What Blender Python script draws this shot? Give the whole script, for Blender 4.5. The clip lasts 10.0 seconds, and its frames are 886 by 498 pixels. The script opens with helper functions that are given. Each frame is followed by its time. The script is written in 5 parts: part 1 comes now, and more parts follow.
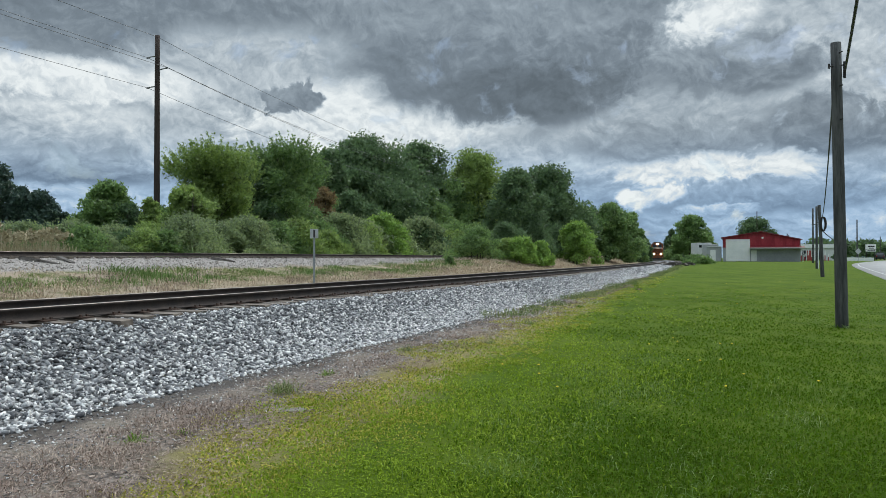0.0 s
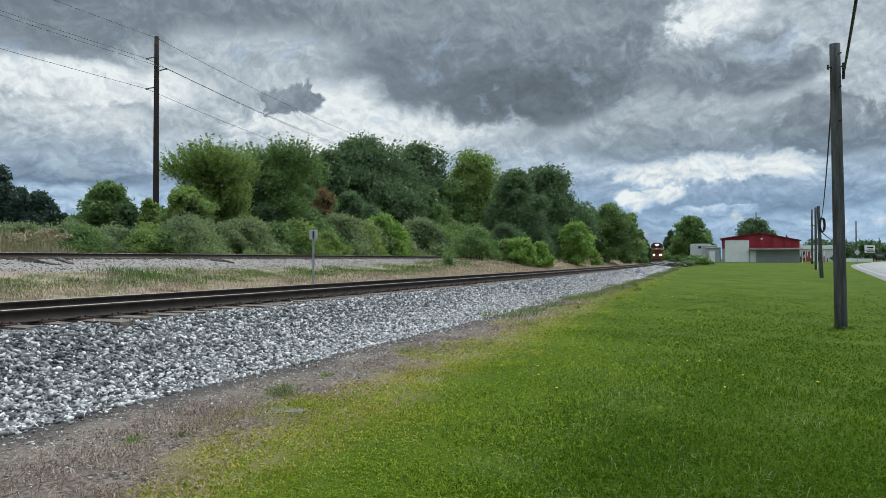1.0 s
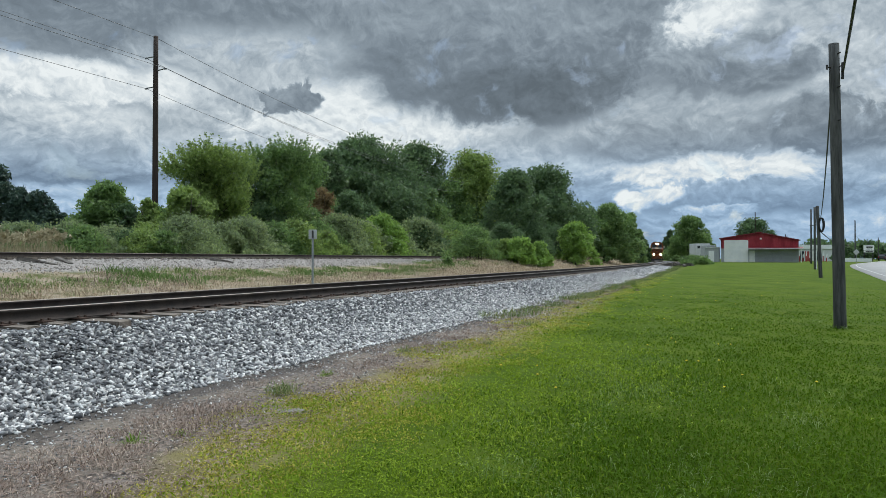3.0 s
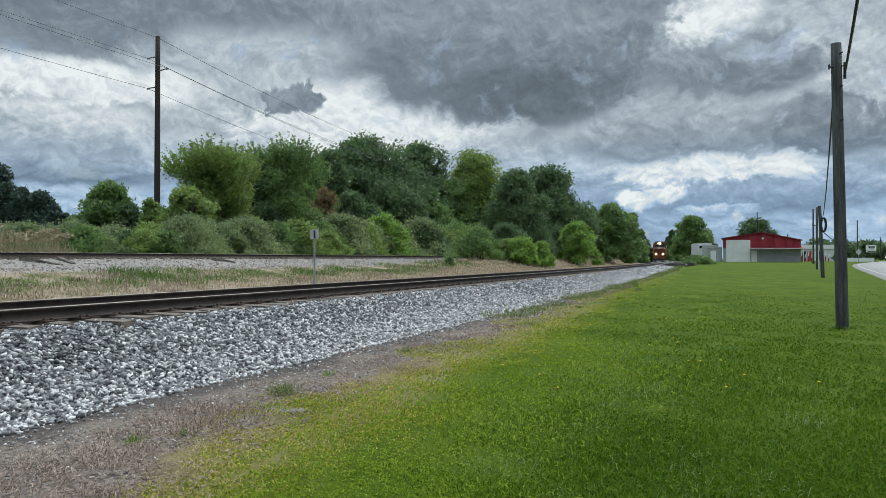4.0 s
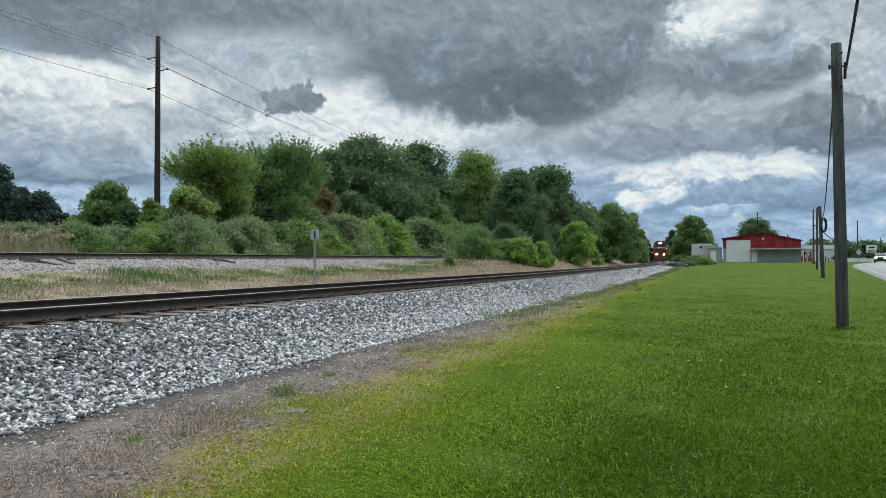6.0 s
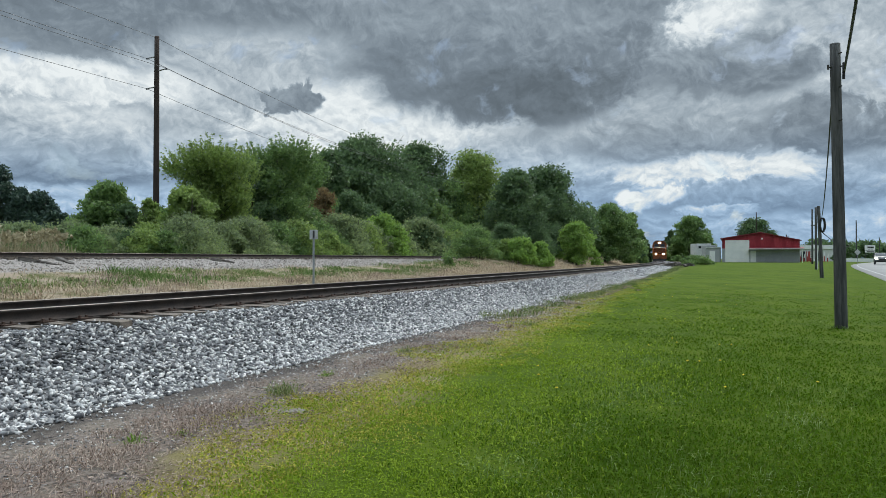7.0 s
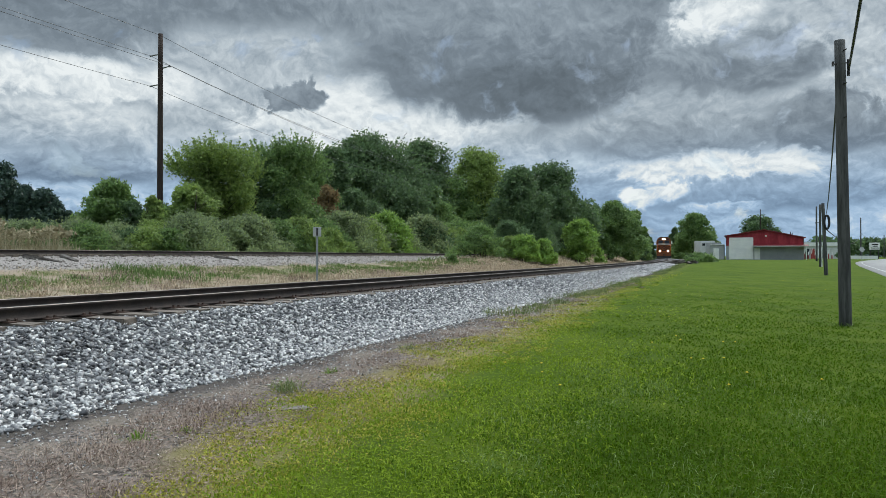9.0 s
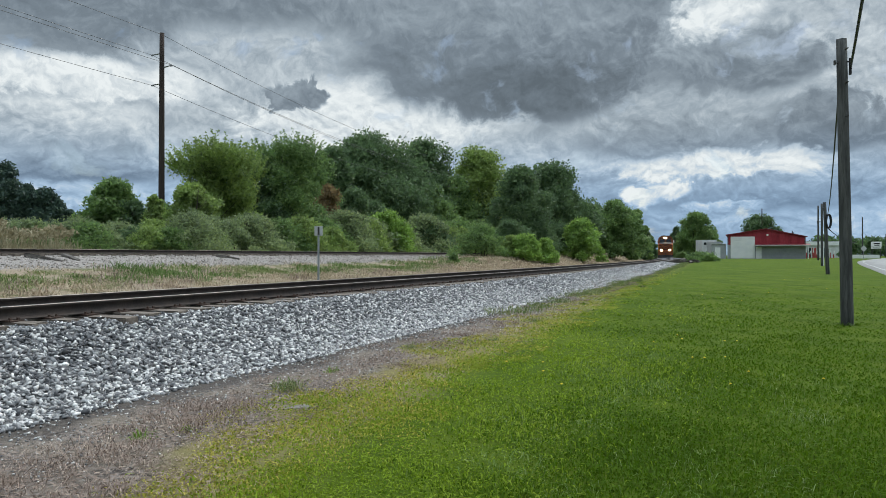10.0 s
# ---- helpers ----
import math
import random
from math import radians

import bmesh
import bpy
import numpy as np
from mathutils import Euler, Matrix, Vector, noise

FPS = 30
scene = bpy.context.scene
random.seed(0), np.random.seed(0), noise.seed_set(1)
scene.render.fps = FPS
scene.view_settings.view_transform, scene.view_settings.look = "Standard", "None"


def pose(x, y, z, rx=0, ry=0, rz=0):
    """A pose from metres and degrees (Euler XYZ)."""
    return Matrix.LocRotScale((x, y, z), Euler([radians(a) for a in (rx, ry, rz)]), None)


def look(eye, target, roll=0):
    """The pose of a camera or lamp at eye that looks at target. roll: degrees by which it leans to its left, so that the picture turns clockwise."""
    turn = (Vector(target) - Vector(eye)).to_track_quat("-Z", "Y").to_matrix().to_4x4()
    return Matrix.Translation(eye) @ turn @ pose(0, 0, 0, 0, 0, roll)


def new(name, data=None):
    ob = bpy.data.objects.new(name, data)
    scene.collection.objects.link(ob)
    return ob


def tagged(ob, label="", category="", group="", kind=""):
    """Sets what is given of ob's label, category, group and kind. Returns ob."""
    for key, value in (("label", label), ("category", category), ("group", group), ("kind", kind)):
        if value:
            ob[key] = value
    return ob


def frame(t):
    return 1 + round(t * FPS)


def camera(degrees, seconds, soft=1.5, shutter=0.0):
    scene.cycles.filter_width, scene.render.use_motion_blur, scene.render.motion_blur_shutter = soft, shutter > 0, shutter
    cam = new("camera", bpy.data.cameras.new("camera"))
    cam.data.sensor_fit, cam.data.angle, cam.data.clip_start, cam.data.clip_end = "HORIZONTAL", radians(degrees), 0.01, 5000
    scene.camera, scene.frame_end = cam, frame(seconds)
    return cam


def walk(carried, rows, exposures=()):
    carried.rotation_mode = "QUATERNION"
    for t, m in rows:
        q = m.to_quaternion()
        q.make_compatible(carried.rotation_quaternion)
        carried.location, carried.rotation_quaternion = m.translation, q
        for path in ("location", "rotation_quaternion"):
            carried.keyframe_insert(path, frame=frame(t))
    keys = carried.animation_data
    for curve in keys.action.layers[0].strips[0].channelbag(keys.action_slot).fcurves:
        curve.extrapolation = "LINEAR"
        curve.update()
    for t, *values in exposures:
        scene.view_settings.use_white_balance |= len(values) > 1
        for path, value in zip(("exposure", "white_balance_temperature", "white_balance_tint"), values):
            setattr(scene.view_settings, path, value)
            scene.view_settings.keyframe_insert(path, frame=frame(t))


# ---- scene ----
cam = camera(60.0, 10.0, soft=0.7)
EYE = (0.0, 0.0, 1.45)
# seconds, turn to the left, extra tilt, lean (degrees); the camera is held in the hand on one spot
SWAY = [(0, 0, 0, 0), (0.5, 0.003, 0.065, 0), (1.0, -0.056, 0.073, 0), (1.5, -0.120, 0.104, 0), (2.0, -0.153, 0.099, 0),
        (2.5, -0.161, 0.068, 0), (3.2, -0.08, 0.055, 0), (4.0, 0.020, 0.050, 0), (4.5, 0.081, 0.064, 0), (5.0, 0.087, 0.066, 0),
        (5.5, 0.073, 0.067, 0), (6.2, 0.01, 0.068, 0), (7.0, -0.043, 0.064, 0), (7.5, -0.005, 0.016, 0), (8.0, 0.055, -0.012, 0),
        (8.5, 0.120, -0.092, 0), (9.0, 0.214, -0.136, 0), (9.5, 0.278, -0.184, 0), (10.0, 0.315, -0.202, 0)]
walk(cam, [(t, pose(*EYE, 90.675 + p, 0, y)) for t, y, p, r in SWAY], exposures=[(0, 0.25), (10.0, 0.25)])

# ---- light: a broken overcast sky and a weak veiled sun ----
SUN_EL, SUN_AZ = radians(48), radians(35)
world = bpy.data.worlds.new("sky")
scene.world = world
world.use_nodes = True


class Nodes:
    """Short hand for building node trees."""

    def __init__(self, tree):
        self.t = tree
        tree.nodes.clear()

    def add(self, kind, **values):
        n = self.t.nodes.new(kind)
        for k, v in values.items():
            self.put(n.inputs[k], v)
        return n

    def put(self, socket, v):
        if isinstance(v, bpy.types.NodeSocket):
            self.t.links.new(v, socket)
        else:
            socket.default_value = v

    def math(self, op, a, b=0.0, c=0.0, clamp=False):
        n = self.t.nodes.new("ShaderNodeMath")
        n.operation, n.use_clamp = op, clamp
        for s, v in zip(n.inputs, (a, b, c)):
            self.put(s, v)
        return n.outputs[0]

    def noise(self, vec, scale, detail=4.0, rough=0.55, distortion=0.0):
        n = self.t.nodes.new("ShaderNodeTexNoise")
        if vec is not None:
            self.put(n.inputs["Vector"], vec)
        for k, v in (("Scale", scale), ("Detail", detail), ("Roughness", rough), ("Distortion", distortion)):
            self.put(n.inputs[k], v)
        return n.outputs["Fac"]

    def ramp(self, fac, stops, interp="LINEAR"):
        n = self.t.nodes.new("ShaderNodeValToRGB")
        self.put(n.inputs[0], fac)
        r = n.color_ramp
        r.interpolation = interp
        while len(r.elements) < len(stops):
            r.elements.new(0.5)
        for e, (p, c) in zip(r.elements, stops):
            e.position = p
            e.color = (c, c, c, 1) if isinstance(c, (int, float)) else (*c, 1)
        return n.outputs[0]

    def mix(self, fac, a, b, blend="MIX"):
        n = self.t.nodes.new("ShaderNodeMix")
        n.data_type, n.blend_type = "RGBA", blend
        for s, v in ((n.inputs[0], fac), (n.inputs[6], a), (n.inputs[7], b)):
            if isinstance(v, tuple) and len(v) == 3:
                v = (*v, 1)
            self.put(s, v)
        return n.outputs[2]

    def step(self, x, lo, hi):
        n = self.t.nodes.new("ShaderNodeMapRange")
        n.interpolation_type = "SMOOTHSTEP"
        for s, v in zip(n.inputs, (x, lo, hi, 0.0, 1.0)):
            self.put(s, v)
        return n.outputs[0]


def build_sky():
    n = Nodes(world.node_tree)
    way = n.add("ShaderNodeTexCoord").outputs["Generated"]
    sep = n.add("ShaderNodeSeparateXYZ", Vector=way)
    x, y, z = sep.outputs
    az = n.math("MULTIPLY", n.math("ARCTAN2", x, y), 57.2958)
    el = n.math("MULTIPLY", n.math("ARCSINE", z), 57.2958)
    # clouds lie flatter toward the horizon
    high = n.math("ADD", n.math("MULTIPLY", n.step(el, 1.0, 13.0), 0.4), 0.6)
    p = n.add("ShaderNodeCombineXYZ", X=n.math("MULTIPLY", az, 0.1), Y=n.math("MULTIPLY", n.math("POWER", n.math("MAXIMUM", el, 0.2), 0.8), 0.24), Z=2.3).outputs[0]

    def shifted(vec, by, scale, detail, rough):
        """A place pushed about by noise, for curling edges."""
        t = n.t.nodes.new("ShaderNodeTexNoise")
        n.put(t.inputs["Vector"], vec)
        for k, v in (("Scale", scale), ("Detail", detail), ("Roughness", rough)):
            n.put(t.inputs[k], v)
        c = n.t.nodes.new("ShaderNodeVectorMath")
        c.operation = "SUBTRACT"
        n.put(c.inputs[0], t.outputs["Color"]), n.put(c.inputs[1], (0.5, 0.5, 0.5))
        m = n.t.nodes.new("ShaderNodeVectorMath")
        m.operation = "MULTIPLY_ADD"
        n.put(m.inputs[0], c.outputs[0]), n.put(m.inputs[1], (by, by, by)), n.put(m.inputs[2], vec)
        return m.outputs[0]

    def puffs(vec, scale):
        """Rounded billows."""
        v = n.t.nodes.new("ShaderNodeTexVoronoi")
        v.feature, v.normalize = "SMOOTH_F1", True
        n.put(v.inputs["Vector"], vec)
        for k, q in (("Scale", scale), ("Detail", 3.0), ("Roughness", 0.55), ("Smoothness", 0.35)):
            n.put(v.inputs[k], q)
        return n.math("SUBTRACT", 1.0, v.outputs["Distance"])

    q = shifted(p, 0.5, 1.6, 5.0, 0.55)
    up = n.add("ShaderNodeMapping", Vector=q, Location=(0.012, 0.045, 0.0)).outputs[0]
    body, above = puffs(q, 3.4), puffs(up, 3.4)
    lit = n.math("SUBTRACT", body, above)
    fine = n.noise(q, 5.0, 9.0, 0.62)
    fine_up = n.noise(up, 5.0, 9.0, 0.62)
    curl = n.math("SUBTRACT", fine, fine_up)
    broad = n.noise(q, 1.3, 6.0, 0.5)
    # ragged outlines at three sizes
    w1 = n.math("MULTIPLY", n.math("SUBTRACT", broad, 0.5), 9.0)
    w2 = n.math("MULTIPLY", n.math("SUBTRACT", fine, 0.5), 7.0)
    w3 = n.math("MULTIPLY", n.math("SUBTRACT", body, 0.6), 5.0)
    ragged = n.math("MULTIPLY", n.math("ADD", w2, w3), high)
    azw = n.math("ADD", az, n.math("ADD", w1, ragged))
    elw = n.math("ADD", el, n.math("MULTIPLY", n.math("ADD", ragged, n.math("MULTIPLY", w1, 0.15)), 0.42))
    # the general deck
    b = n.math("ADD", 0.56, n.math("MULTIPLY", n.math("SUBTRACT", broad, 0.5), 0.55))
    b = n.math("ADD", b, n.math("MULTIPLY", n.math("SUBTRACT", fine, 0.5), 0.28))
    for a, e, wide, tall, level, soft, crown in CLOUDS:
        da = n.math("DIVIDE", n.math("SUBTRACT", azw, a), wide)
        de = n.math("DIVIDE", n.math("SUBTRACT", elw, e), tall)
        d = n.math("ADD", n.math("MULTIPLY", da, da), n.math("MULTIPLY", de, de))
        cover = n.math("SUBTRACT", 1.0, n.step(d, 1.0 - soft, 1.0 + soft))
        # brighter crowns, duller bases
        tone = n.math("ADD", level, n.math("MULTIPLY", n.math("MINIMUM", n.math("MAXIMUM", de, -1.0), 1.0), crown))
        tone = n.math("ADD", tone, n.math("MULTIPLY", n.math("SUBTRACT", fine, 0.5), 0.30))
        b = n.math("ADD", n.math("MULTIPLY", b, n.math("SUBTRACT", 1.0, cover)), n.math("MULTIPLY", tone, cover))
    # light from above on every billow, crisper where the cloud is bright
    k = n.math("ADD", 0.35, n.math("MULTIPLY", n.step(b, 0.35, 0.8), 0.65))
    b = n.math("ADD", b, n.math("MULTIPLY", n.math("ADD", n.math("MULTIPLY", lit, 0.9), n.math("MULTIPLY", curl, 0.8)), k))
    cloud = n.ramp(b, [(0.08, (0.098, 0.123, 0.145)), (0.30, (0.160, 0.199, 0.236)), (0.52, (0.29, 0.347, 0.395)), (0.74, (0.46, 0.52, 0.56)),
                       (0.98, (0.69, 0.735, 0.745))])
    # bluer, hazier air toward the horizon
    blue = n.mix(1.0, cloud, (0.80, 0.98, 1.20), "MULTIPLY")
    cloud = n.mix(n.math("MULTIPLY", n.math("SUBTRACT", 1.0, n.step(el, 3.0, 10.0)), n.math("SUBTRACT", 1.0, n.step(b, 0.62, 0.9))), cloud, blue)
    # an overcast sky grows brighter toward the zenith
    lift = n.math("ADD", 1.0, n.math("MULTIPLY", n.step(el, 22.0, 65.0), ZENITH))
    cloud = n.mix(1.0, cloud, n.add("ShaderNodeCombineColor", Red=lift, Green=lift, Blue=lift).outputs[0], "MULTIPLY")
    sky = n.add("ShaderNodeTexSky")
    sky.sky_type, sky.sun_disc, sky.sun_elevation, sky.sun_rotation = "NISHITA", False, SUN_EL, SUN_AZ
    one = n.add("ShaderNodeBackground", Color=cloud, Strength=1.0).outputs[0]
    two = n.add("ShaderNodeBackground", Color=sky.outputs[0], Strength=0.09).outputs[0]
    gap = n.math("MULTIPLY", n.step(n.noise(q, 2.2, 5.0, 0.6), 0.58, 0.70), 0.35)
    out = n.add("ShaderNodeOutputWorld")
    m = n.add("ShaderNodeMixShader")
    n.put(m.inputs[0], gap), n.put(m.inputs[1], one), n.put(m.inputs[2], two)
    n.put(out.inputs[0], m.outputs[0])


ZENITH = 3.2
# clouds from the back to the front: bearing, height (degrees), half width, half height, brightness, softness, brighter crown
CLOUDS = [(-22, 17.5, 17, 4.2, 0.31, 0.6, 0.0), (-13, 13.5, 9, 3.0, 0.62, 0.6, 0.0), (-25, 12.0, 8, 1.5, 0.92, 0.6, 0.05), (-27, 8.6, 8.5, 1.9, 0.62, 0.45, 0.22),
          (-26, 6.2, 8, 1.1, 0.44, 0.5, 0.16), (-25, 4.2, 9, 0.8, 0.66, 0.6, 0.0), (-4.5, 10.4, 9.0, 2.9, 0.90, 0.6, 0.0), (-11, 11.7, 2.7, 1.0, 0.36, 0.3, 0.05),
          (15, 11.5, 8, 3.6, 0.56, 0.7, 0.0), (8, 7.5, 6, 1.6, 0.60, 0.7, 0.0), (5.0, 14.5, 12.5, 3.9, 0.29, 0.5, 0.12), (7.5, 12.2, 6.5, 2.2, 0.14, 0.7, 0.0), (6, 18.5, 16, 2.0, 0.38, 0.7, 0.0),
          (22.5, 13.6, 6.0, 2.0, 0.36, 0.5, 0.10), (20.5, 17.4, 3.2, 1.9, 0.90, 0.7, 0.0), (17, 8.4, 7.5, 1.4, 0.42, 0.5, 0.08), (27.5, 9.2, 4.6, 2.0, 0.32, 0.35, 0.08),
          (20, 6.5, 7.5, 1.0, 0.88, 0.7, 0.0), (22, 4.4, 9, 1.2, 0.44, 0.6, 0.10), (14.2, 4.5, 1.9, 0.72, 0.88, 0.5, 0.18), (17.0, 4.9, 1.6, 0.6, 0.86, 0.5, 0.16), (20.5, 3.6, 3.0, 0.5, 0.68, 0.5, 0.1)]
build_sky()

sun = new("sun", bpy.data.lights.new("sun", "SUN"))
sun.data.energy, sun.data.angle, sun.data.color = 1.5, radians(20), (1.0, 0.96, 0.9)
sun.matrix_world = look((0, 0, 0), (-math.sin(SUN_AZ) * math.cos(SUN_EL), -math.cos(SUN_AZ) * math.cos(SUN_EL), -math.sin(SUN_EL)))


# ---- materials ----
def material(name, rough=0.8, metal=0.0, spec=0.3):
    m = bpy.data.materials.new(name)
    m.use_nodes = True
    n = Nodes(m.node_tree)
    p = n.add("ShaderNodeBsdfPrincipled", Roughness=rough, Metallic=metal)
    p.inputs["Specular IOR Level"].default_value = spec
    n.put(n.add("ShaderNodeOutputMaterial").inputs[0], p.outputs[0])
    return m, n, p


def relief(n, p, height, strength=0.5, distance=0.02):
    b = n.add("ShaderNodeBump", Strength=strength, Distance=distance, Height=height)
    n.put(p.inputs["Normal"], b.outputs[0])


def worn(name, a, b, scale=4.0, rough=0.8, metal=0.0, bump=0.3, stretch=(1, 1, 1), spec=0.3, fine=12.0, dark=None):
    """Two tones at two scales with a little relief, in the thing's own space."""
    m, n, p = material(name, rough, metal, spec)
    co = n.add("ShaderNodeMapping", Vector=n.add("ShaderNodeTexCoord").outputs["Object"], Scale=stretch).outputs[0]
    big, small = n.noise(co, scale, 5.0, 0.6), n.noise(co, scale * fine, 4.0, 0.6)
    c = n.mix(n.step(big, 0.35, 0.65), a, b)
    c = n.mix(n.math("MULTIPLY", n.step(small, 0.45, 0.75), 0.5), c, dark or tuple(v * 0.55 for v in a))
    n.put(p.inputs["Base Color"], c)
    n.put(p.inputs["Roughness"], n.math("ADD", rough - 0.08, n.math("MULTIPLY", small, 0.16)))
    relief(n, p, small, bump, 0.01)
    return m


def leafy(name, stops, trans=0.5, spec=0.1):
    """Leaves and blades: each island takes its own tone; light comes through."""
    m, n, p = material(name, 0.8 if spec < 0.2 else 0.5, 0.0, spec)
    r = n.add("ShaderNodeNewGeometry").outputs["Random Per Island"]
    co = n.add("ShaderNodeTexCoord").outputs["Object"]
    big = n.noise(co, 0.45, 3.0, 0.5)
    k = n.math("ADD", n.math("MULTIPLY", r, 0.7), n.math("MULTIPLY", n.math("SUBTRACT", big, 0.35), 1.0), clamp=True)
    c = n.ramp(k, stops)
    n.put(p.inputs["Base Color"], c)
    t = n.add("ShaderNodeBsdfTranslucent", Color=c)
    mx = n.add("ShaderNodeMixShader")
    n.put(mx.inputs[0], trans), n.put(mx.inputs[1], p.outputs[0]), n.put(mx.inputs[2], t.outputs[0])
    n.put([o for o in n.t.nodes if o.type == "OUTPUT_MATERIAL"][0].inputs[0], mx.outputs[0])
    return m


def shade(c, k):
    return tuple(min(1.0, v * k) for v in c)


def greens(base, warm=1.0):
    return [(0.0, shade(base, 0.55)), (0.4, base), (0.75, (base[0] * 1.35 * warm, base[1] * 1.3, base[2] * 1.1)), (1.0, (base[0] * 1.8 * warm, base[1] * 1.6, base[2] * 1.3))]


M_DARKLEAF = leafy("leaf_dark_green", greens((0.100, 0.168, 0.078)), 0.5, 0.4)
M_MIDLEAF = leafy("leaf_mid_green", greens((0.150, 0.245, 0.085)), 0.5, 0.4)
M_LIGHTLEAF = leafy("leaf_light_green", greens((0.20, 0.29, 0.085)), 0.5, 0.4)
M_BRIGHTLEAF = leafy("leaf_bright_green", greens((0.20, 0.33, 0.075)), 0.5, 0.4)
M_GREYLEAF = leafy("leaf_grey_green", greens((0.20, 0.265, 0.13)), 0.5, 0.4)
M_PINE = leafy("needle_blue_green", greens((0.060, 0.100, 0.082)), 0.25, 0.3)
M_RUSTLEAF = leafy("leaf_rust", greens((0.20, 0.15, 0.085)))
M_BARK = worn("bark", (0.05, 0.04, 0.03), (0.09, 0.075, 0.06), 3.0, 0.95, bump=0.6, stretch=(1, 1, 0.25))
M_TWIG = worn("twig_brown", (0.10, 0.075, 0.055), (0.16, 0.12, 0.09), 3.0, 0.95)
M_LAWNBLADE = leafy("lawn_blades", [(0.0, (0.042, 0.088, 0.003)), (0.35, (0.060, 0.124, 0.004)), (0.7, (0.082, 0.158, 0.006)), (1.0, (0.15, 0.225, 0.020))], 0.4)
M_CLOVER = leafy("light_lawn_plants", [(0.0, (0.125, 0.205, 0.012)), (0.35, (0.19, 0.285, 0.018)), (0.7, (0.25, 0.345, 0.030)), (1.0, (0.34, 0.41, 0.07))], 0.35)
M_YELLOWBLADE = leafy("yellow_green_plants", [(0.0, (0.21, 0.215, 0.03)), (0.4, (0.35, 0.34, 0.055)), (0.7, (0.47, 0.42, 0.085)), (1.0, (0.56, 0.46, 0.17))], 0.3)
M_STRAW = leafy("dry_straw", [(0.0, (0.24, 0.18, 0.12)), (0.5, (0.42, 0.335, 0.235)), (1.0, (0.58, 0.49, 0.36))], 0.15)
M_PALEBLADE = leafy("pale_blades", [(0.0, (0.12, 0.20, 0.05)), (0.5, (0.20, 0.29, 0.09)), (1.0, (0.34, 0.40, 0.18))], 0.3)
M_BRIGHTBLADE = leafy("bright_weed", [(0.0, (0.10, 0.17, 0.03)), (0.5, (0.15, 0.25, 0.04)), (1.0, (0.24, 0.36, 0.08))], 0.4)
M_REED = leafy("reed_tan", [(0.0, (0.26, 0.22, 0.13)), (0.5, (0.42, 0.37, 0.24)), (1.0, (0.60, 0.54, 0.40))], 0.2)
M_DEADSTEM = leafy("dead_stems", [(0.0, (0.12, 0.085, 0.068)), (0.5, (0.255, 0.19, 0.155)), (1.0, (0.50, 0.41, 0.335))], 0.1)
M_STRIPGRASS = leafy("rough_grass", [(0.0, (0.10, 0.15, 0.05)), (0.45, (0.16, 0.22, 0.075)), (0.75, (0.24, 0.27, 0.11)), (1.0, (0.38, 0.33, 0.20))], 0.3)

M_BRIGHTSTRIP = leafy("fresh_rough_grass", [(0.0, (0.075, 0.13, 0.04)), (0.5, (0.125, 0.20, 0.06)), (1.0, (0.21, 0.28, 0.10))], 0.3)


def stones_material(name, lift):
    m, n, p = material(name, 0.85)
    r = n.add("ShaderNodeNewGeometry").outputs["Random Per Island"]
    o = n.add("ShaderNodeObjectInfo").outputs["Random"]
    k = n.math("POWER", n.math("FRACT", n.math("ADD", r, o)), lift)
    co = n.add("ShaderNodeTexCoord").outputs["Object"]
    c = n.ramp(k, [(0.0, (0.07, 0.07, 0.074)), (0.32, (0.17, 0.172, 0.178)), (0.58, (0.34, 0.34, 0.342)), (0.8, (0.60, 0.59, 0.575)), (1.0, (0.82, 0.805, 0.78))])
    c = n.mix(n.math("MULTIPLY", n.step(n.noise(co, 60, 4.0), 0.45, 0.7), 0.4), c, (0.16, 0.155, 0.16))
    n.put(p.inputs["Base Color"], c)
    relief(n, p, n.noise(co, 90, 4.0), 0.5, 0.005)
    return m


# darker grey upper stones, deepened further for the shade in their gaps
M_STONE = stones_material("crushed_stone", 1.4)
M_PALESTONE = stones_material("pale_crushed_stone", 0.7)
M_GRAVEL = stones_material("dusty_gravel", 0.75)
M_RAIL = worn("rusty_rail_steel", (0.042, 0.035, 0.032), (0.066, 0.051, 0.044), 5.0, 0.75, 0.35, 0.4, (1, 1, 1))
M_RAILHEAD = worn("worn_rail_head", (0.16, 0.14, 0.125), (0.24, 0.215, 0.19), 8.0, 0.42, 0.7, 0.1)
M_TIE = worn("weathered_tie_wood", (0.11, 0.09, 0.075), (0.22, 0.185, 0.155), 2.5, 0.95, bump=0.8, stretch=(0.4, 3, 3), dark=(0.03, 0.025, 0.02))
M_PLATE = worn("rusty_tie_plate", (0.06, 0.04, 0.032), (0.10, 0.065, 0.05), 12.0, 0.85, 0.3)
M_POLE = worn("grey_weathered_pole_wood", (0.042, 0.043, 0.042), (0.098, 0.099, 0.095), 2.2, 0.92, bump=0.9, stretch=(4, 4, 0.45), dark=(0.022, 0.022, 0.021), fine=6.0)
M_POLEDARK = worn("dark_treated_pole_wood", (0.035, 0.025, 0.022), (0.055, 0.04, 0.034), 3.0, 0.9, stretch=(3, 3, 0.2))
M_IRON = worn("galvanised_iron", (0.20, 0.20, 0.20), (0.28, 0.28, 0.28), 9.0, 0.55, 0.7)
M_CABLE = worn("black_cable", (0.018, 0.018, 0.02), (0.03, 0.03, 0.032), 9.0, 0.6)
M_WIRE = worn("aluminium_wire", (0.10, 0.10, 0.105), (0.14, 0.14, 0.145), 3.0, 0.5, 0.4)
